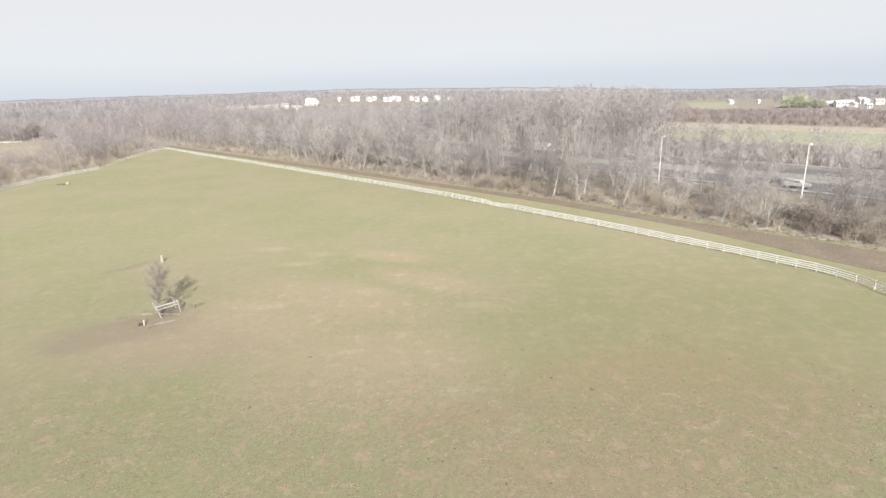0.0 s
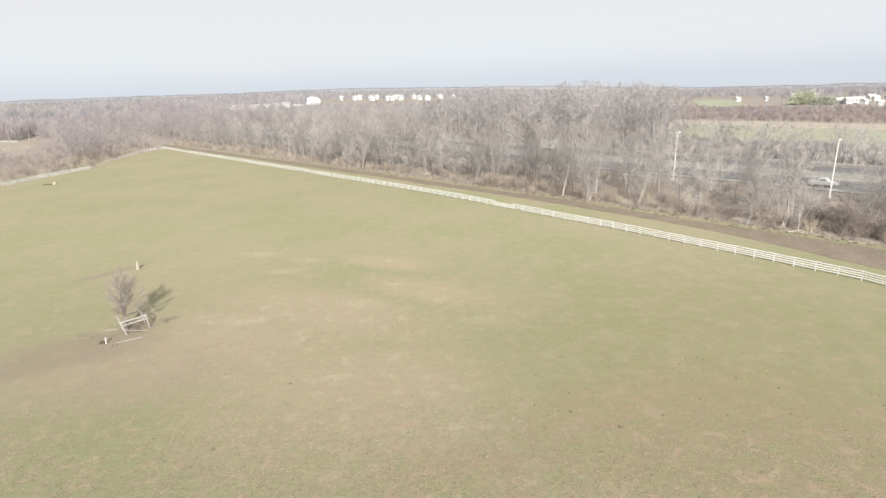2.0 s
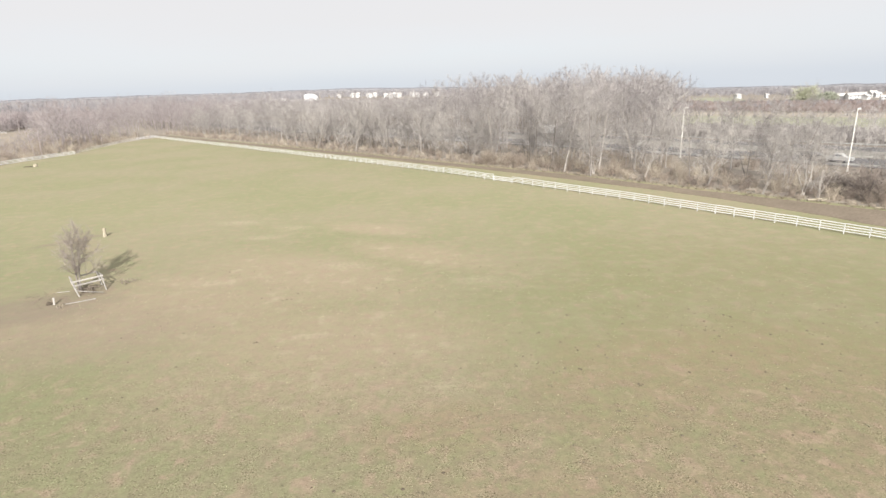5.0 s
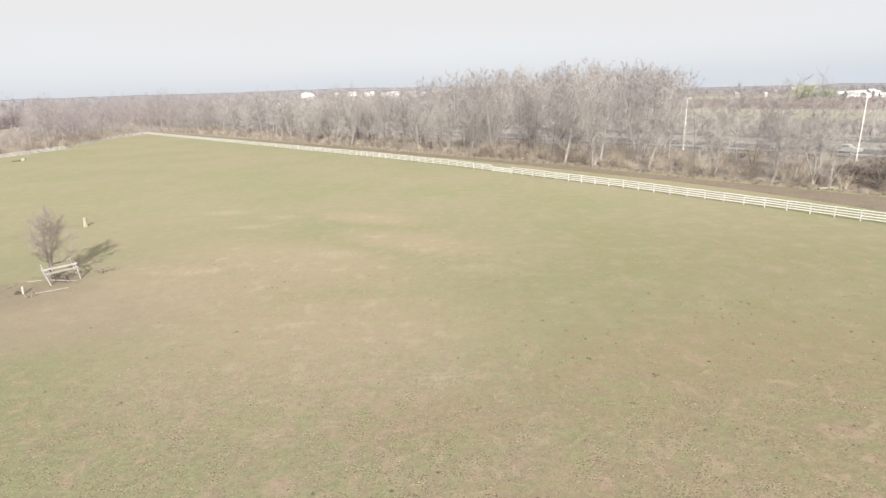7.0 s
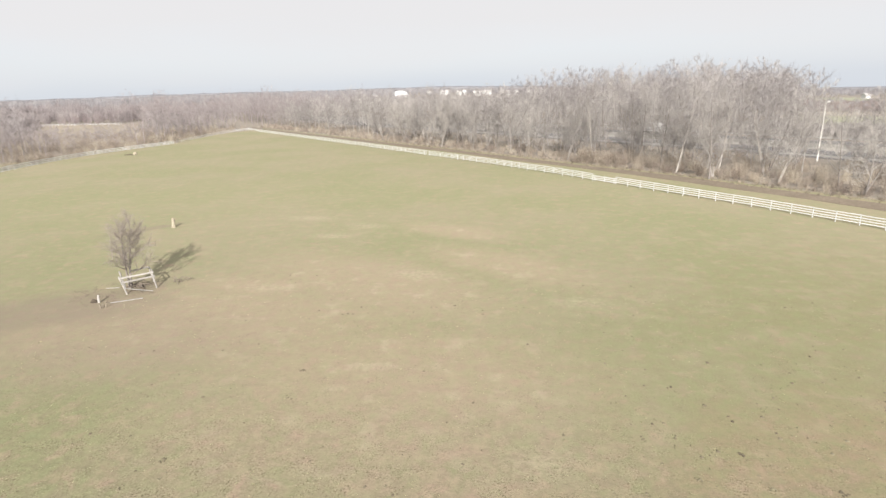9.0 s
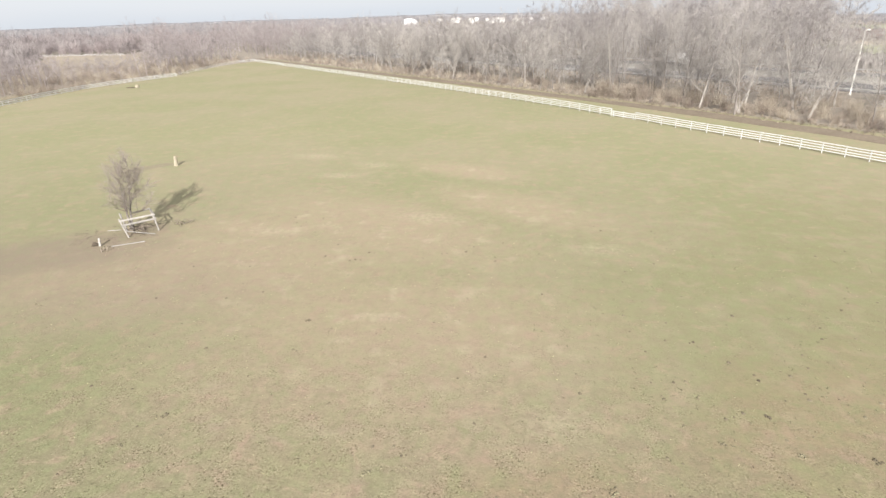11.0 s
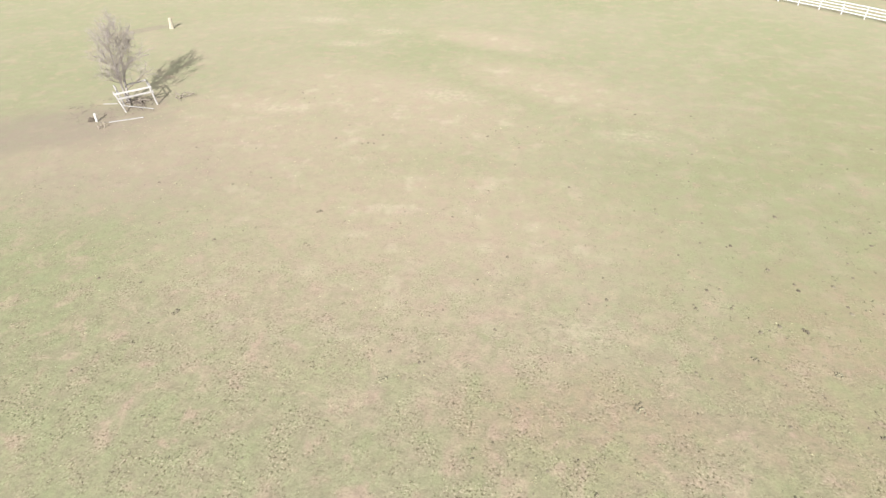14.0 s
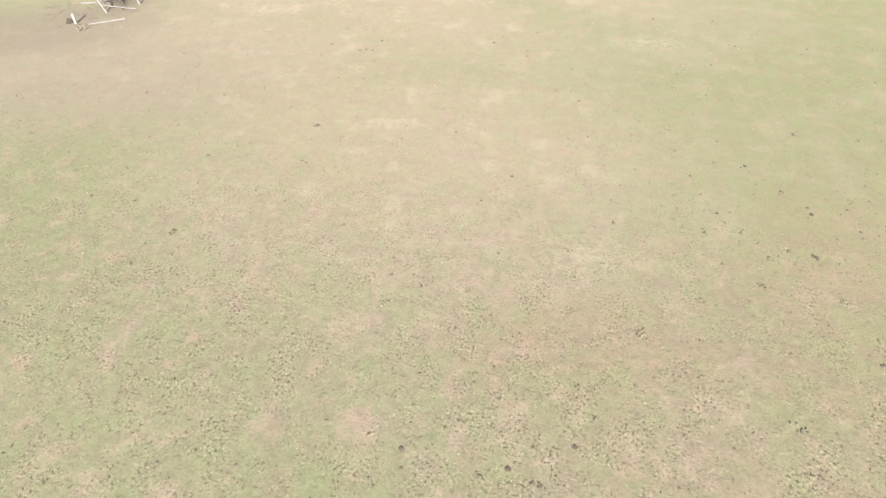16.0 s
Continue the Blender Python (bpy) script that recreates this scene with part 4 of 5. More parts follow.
# ---- houses far off ----
def house(x, y, w, d, h, turn, label, roof_h=None, windows=2, storeys=2):
    z = land(x, y)
    root = new("house")
    root.matrix_basis = pose(x, y, z, 0, 0, turn)
    tagged(root, label, "house", "houses on the far rise")
    rh = roof_h or w * 0.3
    bm = bmesh.new()
    vs = [bm.verts.new(p) for p in ((-w / 2, -d / 2, -3), (w / 2, -d / 2, -3), (w / 2, d / 2, -3), (-w / 2, d / 2, -3),
                                    (-w / 2, -d / 2, h), (w / 2, -d / 2, h), (w / 2, d / 2, h), (-w / 2, d / 2, h), (-w / 2, 0, h + rh), (w / 2, 0, h + rh))]
    for f in ((0, 1, 5, 4), (2, 3, 7, 6), (1, 2, 6, 9, 5), (3, 0, 4, 8, 7), (0, 3, 2, 1)):
        bm.faces.new([vs[i] for i in f])
    part("wall", bm, SIDING, root)
    bm = bmesh.new()
    for sgn in (-1, 1):
        a, b = Vector((0, sgn * (d / 2 + 0.5), h - 0.5 * rh / (d / 2))), Vector((0, 0, h + rh + 0.05))
        q = (b - a)
        nrm = Vector((0, -q.z, q.y)).normalized() * 0.25 * (1 if sgn < 0 else -1)
        loop = [(-w / 2 - 0.5, *a.yz), (w / 2 + 0.5, *a.yz), (w / 2 + 0.5, *b.yz), (-w / 2 - 0.5, *b.yz)]
        lo = [bm.verts.new(p) for p in loop]
        hi = [bm.verts.new(Vector(p) + nrm) for p in loop]
        for i in range(4):
            bm.faces.new((lo[i], lo[(i + 1) % 4], hi[(i + 1) % 4], hi[i]))
        bm.faces.new(lo)
        bm.faces.new(hi)
    bmesh.ops.recalc_face_normals(bm, faces=bm.faces[:])
    part("roof", bm, ROOF, root)
    for st in range(storeys):
        for k in range(windows):
            wx = -w / 2 + w * (k + 0.5) / windows
            wz = h * (st + 0.5) / storeys
            bm = bmesh.new()
            board(bm, (wx - 0.6, -d / 2 - 0.03, wz), (wx + 0.6, -d / 2 - 0.03, wz), 0.12, 1.5, 0)
            win = part("window", bm, WHITE, root)
            bm = bmesh.new()
            board(bm, (wx - 0.48, -d / 2 - 0.08, wz), (wx + 0.48, -d / 2 - 0.08, wz), 0.08, 1.25, 0)
            part("pane", bm, PANE, win)
    return root


hr = random.Random(4)
WHITE_HOUSE = "white-sided two-storey house with a grey gable roof"
CREAM_HOUSE = "cream-sided house with a grey gable roof among bare trees"
for az, dist, w, d, h in ((31.75, 712, 8.5, 7, 3.4), (32.35, 706, 8, 7, 4.2), (32.95, 712, 9, 7, 4.2), (33.3, 700, 5, 6, 3.5), (33.75, 815, 9, 7, 4.5), (34.05, 812, 6, 6, 4), (34.95, 790, 8, 7, 4), (34.35, 660, 4, 4, 3.5),
                         (24.3, 830, 6.5, 6, 4), (26.5, 850, 4, 4, 4), (28.5, 780, 4.5, 5, 4.5)):
    house(2.8 + dist * math.sin(radians(az)), -6 + dist * math.cos(radians(az)), w, d, h, hr.uniform(-30, 30), WHITE_HOUSE if hr.random() < 0.8 else CREAM_HOUSE)
for az, count, w in ((-12.5, 1, 6), (-10.85, 2, 8), (-9.35, 2, 8), (-8.75, 1, 9), (-7.75, 2, 10), (-7.2, 3, 11), (-6.4, 2, 8), (-5.1, 2, 8), (-4.75, 1, 7), (-3.7, 1, 8), (-2.9, 2, 7), (-1.5, 1, 6)):
    for k in range(count):
        a, dd = radians(az + hr.uniform(-0.35, 0.35)), hr.uniform(930, 1030)
        house(2.8 + dd * math.sin(a), -6 + dd * math.cos(a), w * hr.uniform(0.55, 0.85), 6.0, hr.uniform(3.4, 5.2), hr.uniform(-55, 55), WHITE_HOUSE if hr.random() < 0.8 else CREAM_HOUSE, roof_h=hr.uniform(2.0, 3.2))
for az, dist, w in ((-23.9, 740, 16), (-22.0, 745, 18), (-19.5, 742, 34), (-17.5, 770, 9), (-16.4, 700, 12)):
    house(2.8 + dist * math.sin(radians(az)), -6 + dist * math.cos(radians(az)), w, 9, 5.2, 12, "long low pale farm building with a grey roof", roof_h=1.8, windows=4, storeys=1)


def water_tank(x, y):
    """A broad white water tower: swelling bowl on a wide stem, with a domed lid."""
    bm = bmesh.new()
    prof, n, rows = [(6.5, -8), (6.5, 1), (9.0, 4), (12.6, 8), (13.2, 10.5), (12.0, 13.5), (8.5, 16.0), (4, 17.4), (0.6, 17.8)], 28, []
    for r, z in prof:
        rows.append([bm.verts.new((r * math.cos(2 * math.pi * j / n), r * math.sin(2 * math.pi * j / n), z)) for j in range(n)])
    for a, b in zip(rows, rows[1:]):
        for j in range(n):
            bm.faces.new((a[j], a[(j + 1) % n], b[(j + 1) % n], b[j]))
    bm.faces.new(rows[-1])
    ob = part("water_tank", bm, WHITE)
    ob.data.polygons.foreach_set("use_smooth", [True] * len(ob.data.polygons))
    ob.location = (x, y, land(x, y) - 6.2)
    tagged(ob, "broad white domed tank rising over bare woods", "tank")


water_tank(-227.5, 846)


# ---- woods ----
def inside(x, y, poly):
    hit = False
    for (ax, ay), (bx, by) in zip(poly, poly[1:] + poly[:1]):
        if (ay > y) != (by > y) and x < (bx - ax) * (y - ay) / (by - ay) + ax:
            hit = not hit
    return hit


CLEAR = [
    [across_along(230, -110), across_along(230, 92), across_along(366, 92), across_along(366, -181)],
    [(203, 522), (302, 524), (305, 552), (203, 552)],
    [(235, 585), (275, 562), (385, 835), (320, 855)],
    [(-360, 360), (-272, 358), (-168, 236), (-146, 190), (-146, 164), (-205, 196), (-240, 215)],
    [(330, 545), (470, 560), (500, 720), (310, 780)],
    [(-205, 800), (-30, 830), (-20, 1075), (-280, 1045)],
    [(-325, 655), (-200, 672), (-195, 790), (-335, 770)],
]


def free_of(x, y):
    return not any(inside(x, y, c) for c in CLEAR)


def to_us(x, y):
    return x * NX + y * NY, x * NY - y * NX


def by_lamp(x, y, gap):
    """Within the cleared strips that lead from the track to each lamp."""
    for u, s in LAMP_AT[:2]:
        lx, ly = across_along(u, s)
        k = ((x - 2.8) * (lx - 2.8) + (y - 3) * (ly - 3)) / ((lx - 2.8) ** 2 + (ly - 3) ** 2)
        if 0 < k < 1 and math.hypot(2.8 + k * (lx - 2.8) - x, 3 + k * (ly - 3) - y) < gap:
            return True
    return False


wood_rng = np.random.default_rng(21)

# trees at the edge of the belt, each a thing of its own
EDGE = []
for kind in range(6):
    pale = kind in (0, 3, 5)
    h = (15.5, 13, 17.5, 12, 15, 10)[kind]
    EDGE.append(bare_tree("bare_tree", 40 + kind, h, h * 0.36, (8, 15, 8, 6, 15, 8)[kind], 12, 12, 0.12 if h > 12 else 0.1, PALE_BARK if pale else BARK, TWIG,
                          "tall bare deciduous tree with pale bark and fine brown twigs" if pale else "tall bare deciduous tree with grey bark and fine brown twigs",
                          low=0.16, group="trees at the wood's edge", stems=(2, 1, 2, 3, 1, 2)[kind], twig_len=1.2, fine=0.0095))
spots = []
s = -205.0
while s < 8:
    u = wood_rng.uniform(101.5, 116)
    if not by_lamp(*across_along(u, s), 3.0):
        spots.append((u, s))
    s += wood_rng.uniform(1.0, 3.0) if s < -72 else wood_rng.uniform(1.5, 3.8)
spots += [(99.8, -63.0), (100.8, -32.5), (104.4, -45.8)]
first = set()
for u, s in spots:
    x, y = across_along(u, s)
    k = int(wood_rng.integers(6))
    size = 1.2 if (u, s) == (99.8, -63.0) else wood_rng.uniform(0.7, 1.15) * (0.85 if s > -48 else 1.0)
    m = pose(x, y, land(x, y), 0, 0, wood_rng.uniform(0, 360))
    if k not in first:
        first.add(k)
        EDGE[k].matrix_basis = m
    else:
        t = copy_thing(EDGE[k], m)
        t.scale = (size, size, size)


def tree_kind(seed, height, spread, limbs, subs, twigs, r, thick, low=0.25, stems=1, flat=False):
    rng = np.random.default_rng(seed)
    trunk, limb, twig = grow(rng, height, spread, limbs, subs, twigs, r, low=low, stems=stems, twig_len=1.25)
    twig = [(*t[:6], max(t[6], thick), 0) for t in twig]
    lv = [(*t[:6], max(t[6], thick * 1.3), max(t[7], thick * 0.6)) for t in limb]
    v1, f1 = tubes(trunk, 5)
    v2, f2 = ribbons(lv, rng) if flat else tubes(lv, 3)
    v3, f3 = ribbons(twig, rng)
    v = np.concatenate([v1, v2, v3])
    f = np.concatenate([tris(f1), tris(f2) + len(v1), f3 + len(v1) + len(v2)])
    return v, f


MID = [tree_kind(100 + k, 15, 5.4, 12, 8, 11, 0.13, 0.017, low=0.15) for k in range(5)]
FARK = [tree_kind(120 + k, 15, 5.8, 9, 4, 12, 0.15, 0.03, flat=True) for k in range(5)]


FARL = [tree_kind(130 + k, 15, 6.0, 8, 4, 7, 0.15, 0.04, flat=True) for k in range(5)]


def blade_tree(seed, count, thin, thick):
    """A far crown as a loose spray of thin upswept boughs over a short trunk."""
    rng = np.random.default_rng(seed)
    segs = []
    for k in range(count):
        a, r = rng.uniform(0, 6.28), 4.4 * math.sqrt(rng.uniform(0, 1))
        z0 = rng.uniform(0.5, 8)
        top = (14 - 0.36 * r * r) * rng.uniform(0.62, 1.06)
        segs.append((r * math.cos(a) * 0.55, r * math.sin(a) * 0.55, z0, r * math.cos(a), r * math.sin(a), max(top, z0 + 2.5), rng.uniform(thin, thick), 0))
    segs.append((0, 0, -1, 0, 0, 11, 0.3, 0))
    return ribbons(segs, rng)


BLADES = [blade_tree(160 + k, 120, 0.06, 0.17) for k in range(6)]
SPRAYS = [blade_tree(180 + k, 22, 0.26, 0.6) for k in range(6)]


def mid_places():
    out = []
    for s in np.arange(-335, 10, 4.6):                       # the rest of the belt before the highway
        for u in np.arange(111, 135, 5.2):
            if wood_rng.random() < 0.62:
                x, y = across_along(u + wood_rng.uniform(-2.5, 2.5), s + wood_rng.uniform(-2.5, 2.5))
                if by_lamp(x, y, 2.6):
                    continue
                size = wood_rng.uniform(0.6, 1.1)
                out.append((x, y, land(x, y) - 0.1, size, wood_rng.uniform(0, 6.28), int(wood_rng.integers(5))))
    return out


tagged(scatter_mesh("belt_trees", MID, mid_places(), WOODS, wood_rng), "belt of bare grey-brown trees before the highway", "woods", kind="stuff")


def beyond_places():
    out = []
    for s in np.arange(-480, 4, 6.2):
        for u in np.arange(187, 400, 6.2):
            if u > 330 and not -330 < s < -55 - 0.35 * u:
                continue
            x, y = across_along(u + wood_rng.uniform(-3.5, 3.5), s + wood_rng.uniform(-3.5, 3.5))
            if not free_of(x, y):
                continue
            rim = -66 - 0.5 * (u - 200)
            thick = smooth(rim, rim - 50, s)
            if wood_rng.random() > 0.62 + 0.33 * thick:
                continue
            size = wood_rng.uniform(0.97, 1.07) * (1.0 if u > 238 else 1.05) * (0.74 + 0.58 * math.exp(-((s + 162) / 80.0) ** 4))
            if thick < 0.5:
                size *= wood_rng.uniform(0.5, 0.85) if u < 225 else 0.36
            out.append((x, y, land(x, y) - 0.1, size, wood_rng.uniform(0, 6.28), int(wood_rng.integers(5))))
    return out


spread = beyond_places()
tagged(scatter_mesh("highway_woods", FARK, [p for p in spread if to_us(p[0], p[1])[0] < 238], HILL_WOODS, wood_rng), "dense bare woods on the far side of the highway", "woods", kind="stuff")
tagged(scatter_mesh("deep_highway_woods", FARL, [p for p in spread if to_us(p[0], p[1])[0] >= 238], HILL_WOODS, wood_rng), "deeper bare woods behind the highway", "woods", kind="stuff")


def side_places():
    out = []
    for x in np.arange(-520, -146, 5.6):
        for y in np.arange(60, 520, 5.6):
            if math.atan2(-x, y) > 1.02:
                continue
            if (x < -250 or y < 110) and wood_rng.random() < 0.42:
                continue
            px, py = x + wood_rng.uniform(-2.8, 2.8), y + wood_rng.uniform(-2.8, 2.8)
            u, s = to_us(px, py)
            sapling = inside(px, py, CLEAR[3]) and not inside(px, py, [(-353, 358), (-273, 358), (-200, 260), (-264, 260)])
            if 88 < u < 103 or not (sapling or free_of(px, py)) or wood_rng.random() < 0.08:
                continue
            if u <= 88 and px > -np.interp(py, [95, 130, 160, 202, 248, 290], [126, 137, 146, 147, 157, 162]):
                continue
            size = wood_rng.uniform(0.6, 1.0) * (1.0 + 0.5 * noise.noise((px * 0.02, py * 0.02, 4.0))) * (0.42 if sapling else 1.0)
            out.append((px, py, land(px, py) - 0.1, size, wood_rng.uniform(0, 6.28), int(wood_rng.integers(6))))
    return out


spread = side_places()
close = [p for p in spread if p[0] > -190 and p[1] > 110]
tagged(scatter_mesh("side_woods", FARL, [(*p[:3], p[3] * 1.14, p[4], p[5] % 5) for p in close], SIDE_WOODS, wood_rng), "bare reddish-grey woods behind the side fence", "woods", kind="stuff")
middle = [p for p in spread if p[0] > -290 and p[1] > 110 and not (p[0] > -190 and p[1] > 110)]
tagged(scatter_mesh("middle_side_woods", FARL, [(*p[:3], p[3] * 1.1, p[4], p[5] % 5) for p in middle], SIDE_WOODS, wood_rng), "bare reddish-grey woods round the clearing", "woods", kind="stuff")
tagged(scatter_mesh("deep_side_woods", BLADES, [p for p in spread if not (p[0] > -290 and p[1] > 110)], SIDE_WOODS, wood_rng), "deeper bare reddish-grey woods beyond the clearing", "woods", kind="stuff")
fence([(-352, 349), (-318, 350), (-284, 349)], WHITE, "white rail fence across the far end of the clearing", rails=(1.1, 0.6), rail_h=0.1)


def far_places():
    out = []
    d = 430.0
    while d < 2300:
        step = 7.0 + d * 0.008
        az = -0.95
        while az < 0.74:
            a, r = az + wood_rng.uniform(-0.5, 0.5) * step / d, d + wood_rng.uniform(-0.5, 0.5) * step
            x, y = r * math.sin(a), r * math.cos(a)
            az += step / d
            u, s = to_us(x, y)
            if not free_of(x, y) or (x < -150 and x > -520 and y < 520) or (187 <= u <= 330 and -480 < s < 110) or 136 < u < 187:
                continue
            open_land = smooth(0.12, 0.3, a) * (1 - smooth(900, 1150, r))
            hedge = 0.3 < a < 0.75 and 455 < r < 600
            if open_land > 0.5 and not hedge and (noise.noise((x * 0.012, y * 0.005, 3.0)) < 0.12 or wood_rng.random() < 0.2):
                continue
            low = 0.45 if open_land > 0.5 else 1.0
            if -0.45 < a < 0.0 and 560 < r < 830:
                low *= 0.62
            low *= 1 + 0.35 * smooth(-0.2, -0.45, a) * smooth(900, 650, r)
            out.append((x, y, land(x, y) - 0.5, wood_rng.uniform(0.75, 1.1) * low * (1.0 + 0.35 * noise.noise((x * 0.006, y * 0.004, 9.0))), wood_rng.uniform(0, 6.28), int(wood_rng.integers(6))))
        d += step * 1.5
    return out


spread = far_places()
tagged(scatter_mesh("far_woods", BLADES, [p for p in spread if math.hypot(p[0], p[1]) < 720], WOODS_HAZED, wood_rng), "pale bare woods beyond the near belts", "woods", kind="stuff")
tagged(scatter_mesh("horizon_woods", SPRAYS, [p for p in spread if math.hypot(p[0], p[1]) >= 720], WOODS_HAZED, wood_rng), "far hazy bare woods rolling to the horizon", "woods", kind="stuff")


def bush(name, x, y, rx, ry, h, count, mat, label, category, seed, r0=0.03):
    """A rounded tangle of fine twigs or leaf sprays."""
    rng = np.random.default_rng(seed)
    segs = []
    for k in range(count):
        d = rng.normal(0, 1, 3)
        d /= np.linalg.norm(d)
        d[2] = abs(d[2])
        f = rng.uniform(0.35, 1.0) * (1 + 0.25 * noise.noise(Vector(d) * 2.2 + Vector((seed, 0, 0))))
        p = np.array([d[0] * rx * f, d[1] * ry * f, d[2] * h * f])
        q = p + (d * 0.6 + rng.normal(0, 0.5, 3)) * 0.35 * min(rx, h)
        q[2] = max(q[2], 0.02)
        segs.append((*p, *q, r0 * rng.uniform(0.6, 1.5), 0))
    stems = [(0, 0, -0.1, rng.normal(0, rx * 0.4), rng.normal(0, ry * 0.4), h * 0.7, 0.05 * h, 0.01 * h) for k in range(7)]
    root = new(name)
    root.location = (x, y, land(x, y))
    tagged(root, label, category)
    v, f = tubes(stems, 4)
    put("stems", mesh_from("stems", v, f, BARK), root)
    v, f = ribbons(segs, rng)
    put("crown", mesh_from("crown", v, f, mat, tint=rng.uniform(0, 1, len(segs)).repeat(3)), root)


for k, (u, s, rx, h) in enumerate(((106.5, -20.5, 3.2, 4.2), (107.8, -24.5, 2.4, 3.2), (105.5, -14.5, 2.6, 3.4), (107, -8.5, 2.8, 3.6), (103.2, -93.0, 2.6, 2.8), (104, -87.5, 2.2, 2.4))):
    x, y = across_along(u, s)
    bush("shrub", x, y, rx, rx, h, 2200, DARK_BRUSH if k < 4 else BRUSH, "dense dark leafless shrub at the wood's edge" if k < 4 else "dense brown leafless shrub at the wood's edge", "shrub", k + 3)
bush("willow_tree", 341, 597, 13, 9, 12, 2600, WILLOW, "broad yellow-green willow near white houses", "tree", 31, 0.5)
bush("evergreen_tree", 353, 583, 10, 8, 7.5, 1600, EVERGREEN, "dark green evergreen beside white houses", "tree", 32, 0.4)


def fallen_log(u, s, turn, length, r):
    x, y = across_along(u, s)
    rng = np.random.default_rng(int(s * 10) % 97)
    segs, p = [], np.array([0.0, 0, r * 0.8])
    for k in range(4):
        q = p + np.array([length / 4, rng.normal(0, 0.12), rng.normal(0, 0.02)])
        segs.append((*p, *q, r * (1 - 0.12 * k), r * (1 - 0.12 * (k + 1))))
        p = q
    v, f = tubes(segs, 8)
    ob = new("fallen_log", mesh_from("fallen_log", v, f, PALE_WOOD, True))
    ob.matrix_basis = pose(x, y, land(x, y), 0, 0, turn)
    tagged(ob, "pale barkless log lying at the wood's edge", "log")


fallen_log(99.4, -26.0, 20, 5.0, 0.16)
fallen_log(100.0, -24.5, 40, 3.6, 0.13)
fallen_log(99.8, -18.0, -30, 3.0, 0.12)


def far_ridge():
    """Low wooded hills that close the distance."""
    verts, faces, n = [], [], 240
    for k in range(n + 1):
        a = -1.3 + 2.6 * k / n
        x, y = 2700 * math.sin(a), 2700 * math.cos(a)
        top = 6 - 48 * smooth(-0.3, 0.55, a) + 7 * noise.noise((a * 4, 1, 0)) + 4 * noise.noise((a * 22, 2, 0)) + 2.0 * noise.noise((a * 90, 3, 0))
        zl = land(x, y)
        for f, z in ((0.985, zl - 12), (0.992, top - 6), (1.0, top), (1.03, zl - 30)):
            verts.append((x * f, y * f, z))
    for k in range(n):
        for j in range(3):
            q = k * 4 + j
            faces.append((q, q + 1, q + 5, q + 4))
    tagged(new("backdrop", mesh_from("backdrop", verts, faces, RIDGE, True)), "low hazy wooded hills on the horizon", "hills", kind="structure")


far_ridge()


# ---- brush and grass ----
def brush_kind(seed, h, spread, count, r):
    rng = np.random.default_rng(seed)
    segs = []
    for k in range(count):
        a, t = rng.uniform(0, 6.28), rng.uniform(0.1, 1.0) * spread
        p = np.array([rng.normal(0, 0.25) * spread, rng.normal(0, 0.25) * spread, 0])
        q = p + np.array([math.cos(a) * t, math.sin(a) * t, h * rng.uniform(0.5, 1.0)])
        segs.append((*p, *q, r, 0))
        for j in range(2):
            e = p + (q - p) * rng.uniform(0.3, 0.9)
            g = e + rng.normal(0, 0.4, 3) * h * 0.5 + np.array([0, 0, 0.2 * h])
            segs.append((*e, *g, r * 0.7, 0))
    return ribbons(segs, rng)


SHRUB = [brush_kind(200 + k, 2.7, 1.7, 54, 0.022) for k in range(5)]
places = []
for s in np.arange(-330, 10, 1.9):
    for u in (100.2, 101.6, 103.2, 105.0, 107.5, 111, 115, 120, 126, 132):
        if wood_rng.random() < (0.85 if u < 110 else 0.5):
            x, y = across_along(u + wood_rng.uniform(-0.9, 0.9) * (1 if u < 108 else 2.4), s + wood_rng.uniform(-1, 1))
            places.append((x, y, land(x, y) - 0.05, wood_rng.uniform(0.45, 1.25) * (0.35 if u < 101 else 0.6 if u < 102 else 1.0) * (0.7 if s < -95 else 1.0), wood_rng.uniform(0, 6.28), int(wood_rng.integers(5))))
for y in np.arange(95, 285, 1.8):
    if wood_rng.random() < 0.8:
        x = np.interp(y, [95, 100, 128, 144, 163, 202, 219, 248, 268, 282], [-118.5, -120.5, -131, -136.2, -140.3, -138, -142.5, -150, -153.5, -152]) - wood_rng.uniform(1.5, 7)
        places.append((x, y, land(x, y) - 0.05, wood_rng.uniform(0.4, 1.2), wood_rng.uniform(0, 6.28), int(wood_rng.integers(5))))
while len(places) < 2150:
    x, y = wood_rng.uniform(-250, -143), wood_rng.uniform(150, 300)
    if to_us(x, y)[0] < 88 and x < -np.interp(y, [150, 202, 248, 290], [141, 144, 156, 161]) and not inside(x, y, [(-353, 358), (-273, 358), (-200, 260), (-264, 260)]):
        places.append((x, y, land(x, y) - 0.05, wood_rng.uniform(0.6, 1.3), wood_rng.uniform(0, 6.28), int(wood_rng.integers(5))))
tagged(scatter_mesh("brush", SHRUB, places, BRUSH, wood_rng), "tangled brown leafless brush under the trees", "brush", kind="stuff")

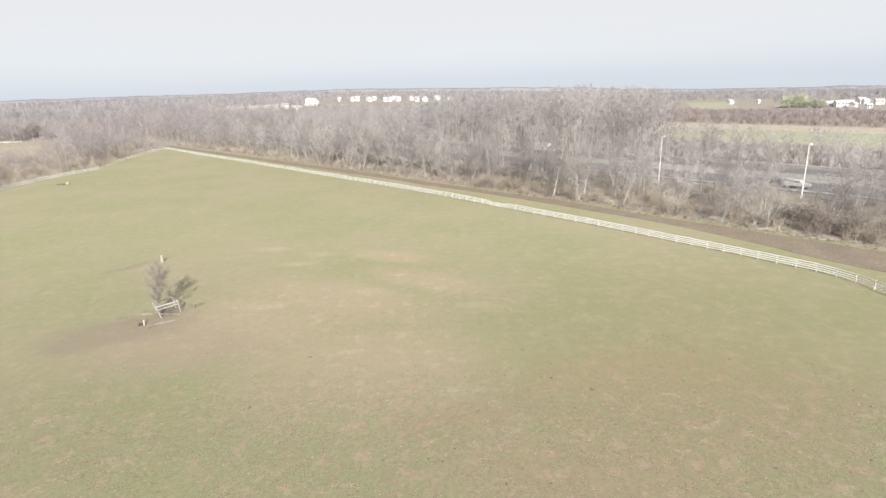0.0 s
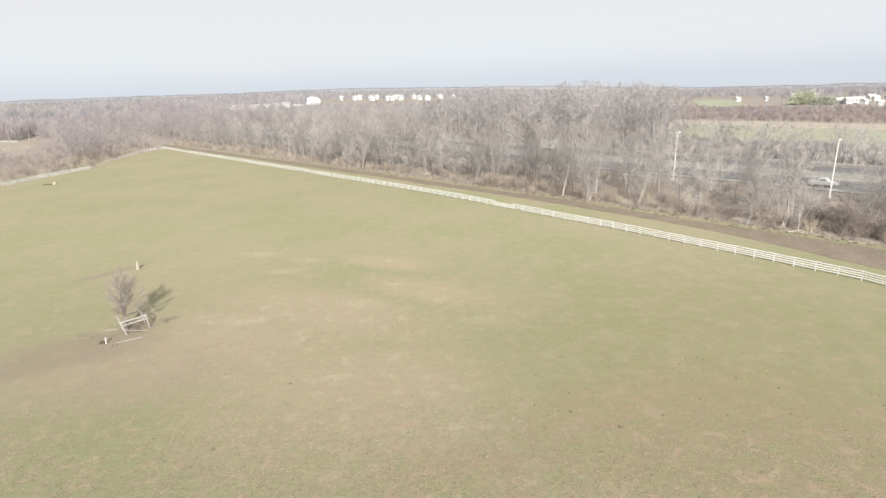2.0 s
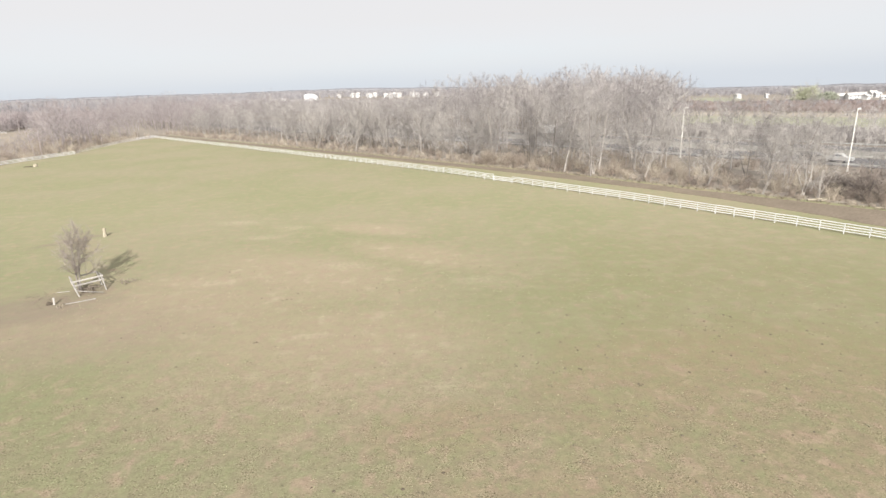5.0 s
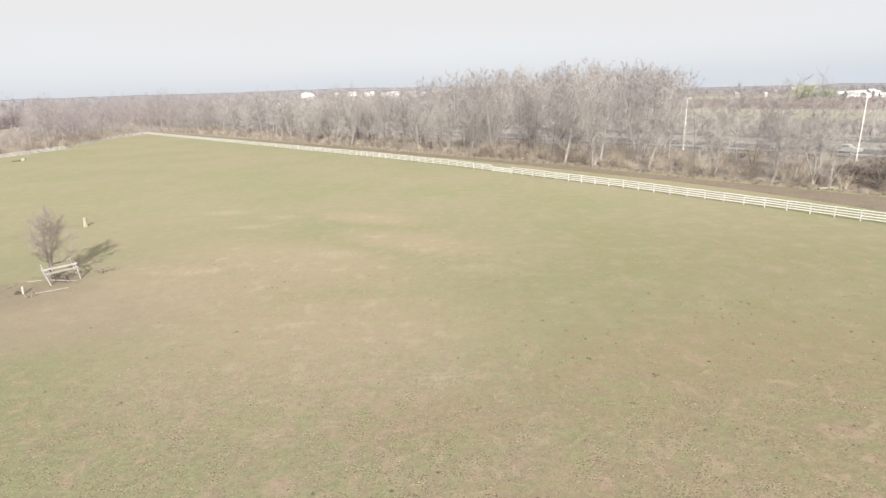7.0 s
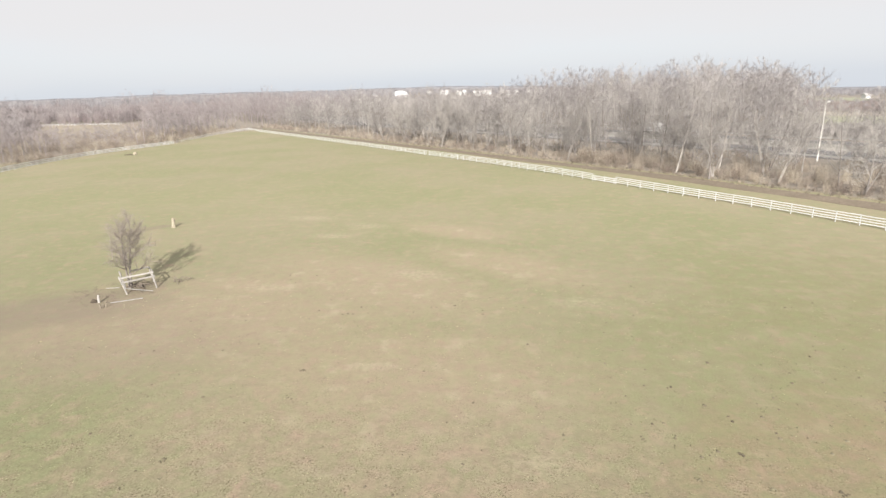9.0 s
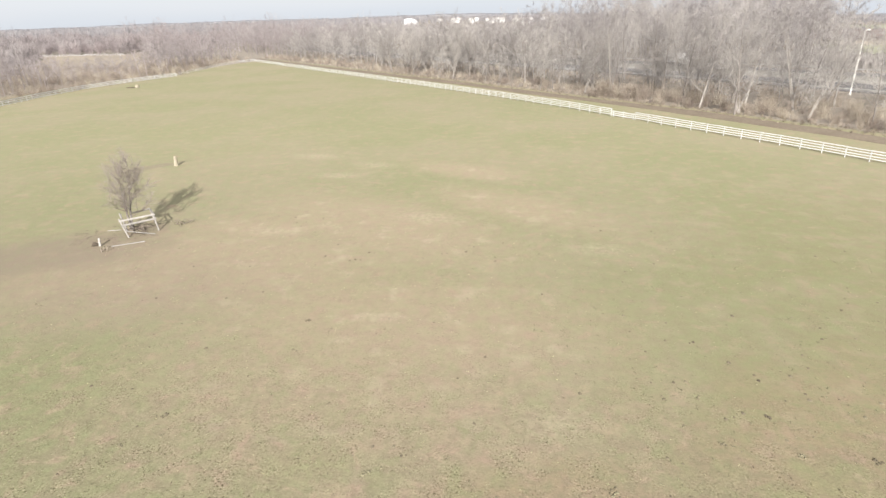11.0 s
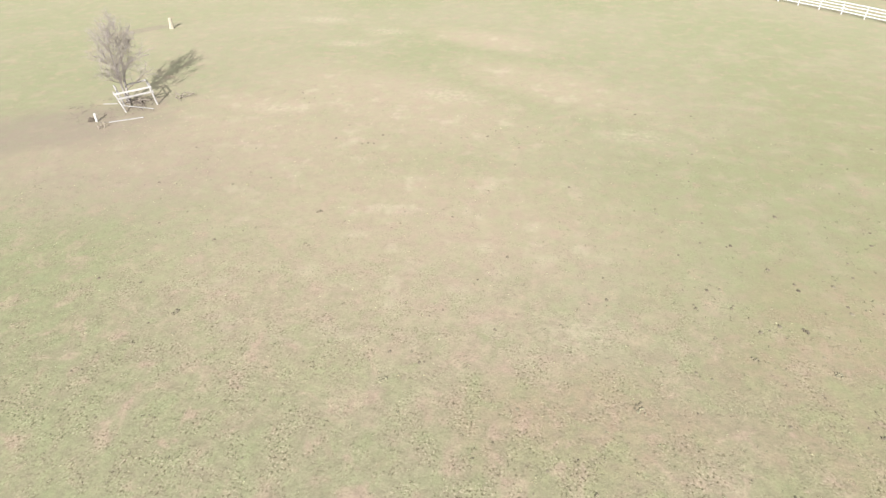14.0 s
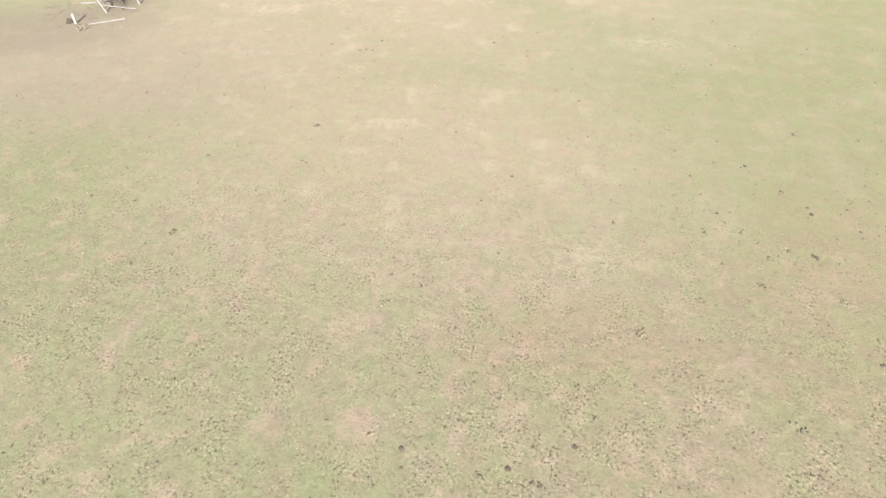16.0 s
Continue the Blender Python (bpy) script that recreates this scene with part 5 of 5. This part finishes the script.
TUSSOCK = [brush_kind(220 + k, 0.32, 0.34, 14, 0.024) for k in range(4)]
places = []
for s in np.arange(-200, 10, 0.5):
    for u in (98.7, 99.6, 100.5, 101.4):
        if wood_rng.random() < 0.8:
            x, y = across_along(u + wood_rng.uniform(-0.8, 0.8), s + wood_rng.uniform(-0.3, 0.3))
            places.append((x, y, land(x, y) - 0.03, wood_rng.uniform(0.5, 1.3), wood_rng.uniform(0, 6.28), int(wood_rng.integers(4))))
tagged(scatter_mesh("verge_grass", TUSSOCK, places, STRAW, wood_rng), "rough straw-coloured grass along the track's edge", "grass", kind="stuff")

def blade_tuft(seed):
    rng = np.random.default_rng(seed)
    return spikes([(rng.normal(0, 0.03), rng.normal(0, 0.03), 0, rng.normal(0, 0.08), rng.normal(0, 0.08), rng.uniform(0.025, 0.06), 0.02, 0) for k in range(4)])


SCRUB = [blade_tree(260 + k, 40, 0.16, 0.4) for k in range(5)]
places = []
while len(places) < 2000:
    u, s = wood_rng.uniform(185, 262), wood_rng.uniform(-125, 0)
    x, y = across_along(u, s)
    if free_of(x, y):
        places.append((x, y, land(x, y) - 0.1, wood_rng.uniform(0.12, 0.3), wood_rng.uniform(0, 6.28), int(wood_rng.integers(5))))
tagged(scatter_mesh("roadside_scrub", SCRUB, places, WOODS, wood_rng), "low grey-brown scrub between highway and crop field", "scrub", kind="stuff")

places = []
while len(places) < 3000:
    u, s = wood_rng.uniform(368, 560), wood_rng.uniform(-290, 10)
    x, y = across_along(u, s)
    if free_of(x, y):
        places.append((x, y, land(x, y) - 0.2, wood_rng.uniform(0.2, 0.36), wood_rng.uniform(0, 6.28), int(wood_rng.integers(5))))
tagged(scatter_mesh("hedges", SCRUB, places, HEDGE, wood_rng), "broad brown leafless hedges beyond the crop field", "hedge", kind="stuff")

BLADE = [blade_tuft(240 + k) for k in range(6)]
places = []
while len(places) < 12000:
    x, y = wood_rng.uniform(-34, 36), 14 + 46 * wood_rng.random() ** 1.3
    if noise.noise((x * 0.25, y * 0.25, 0)) + 0.5 * noise.noise((x * 1.1, y * 1.1, 5)) > wood_rng.uniform(-0.7, 0.6):
        places.append((x, y, land(x, y) - 0.01, wood_rng.uniform(0.35, 0.8), wood_rng.uniform(0, 6.28), int(wood_rng.integers(6))))
tagged(scatter_mesh("grass_tufts", BLADE, places, TUFT, wood_rng), "short grazed tufts of green and dry grass", "grass", kind="stuff")
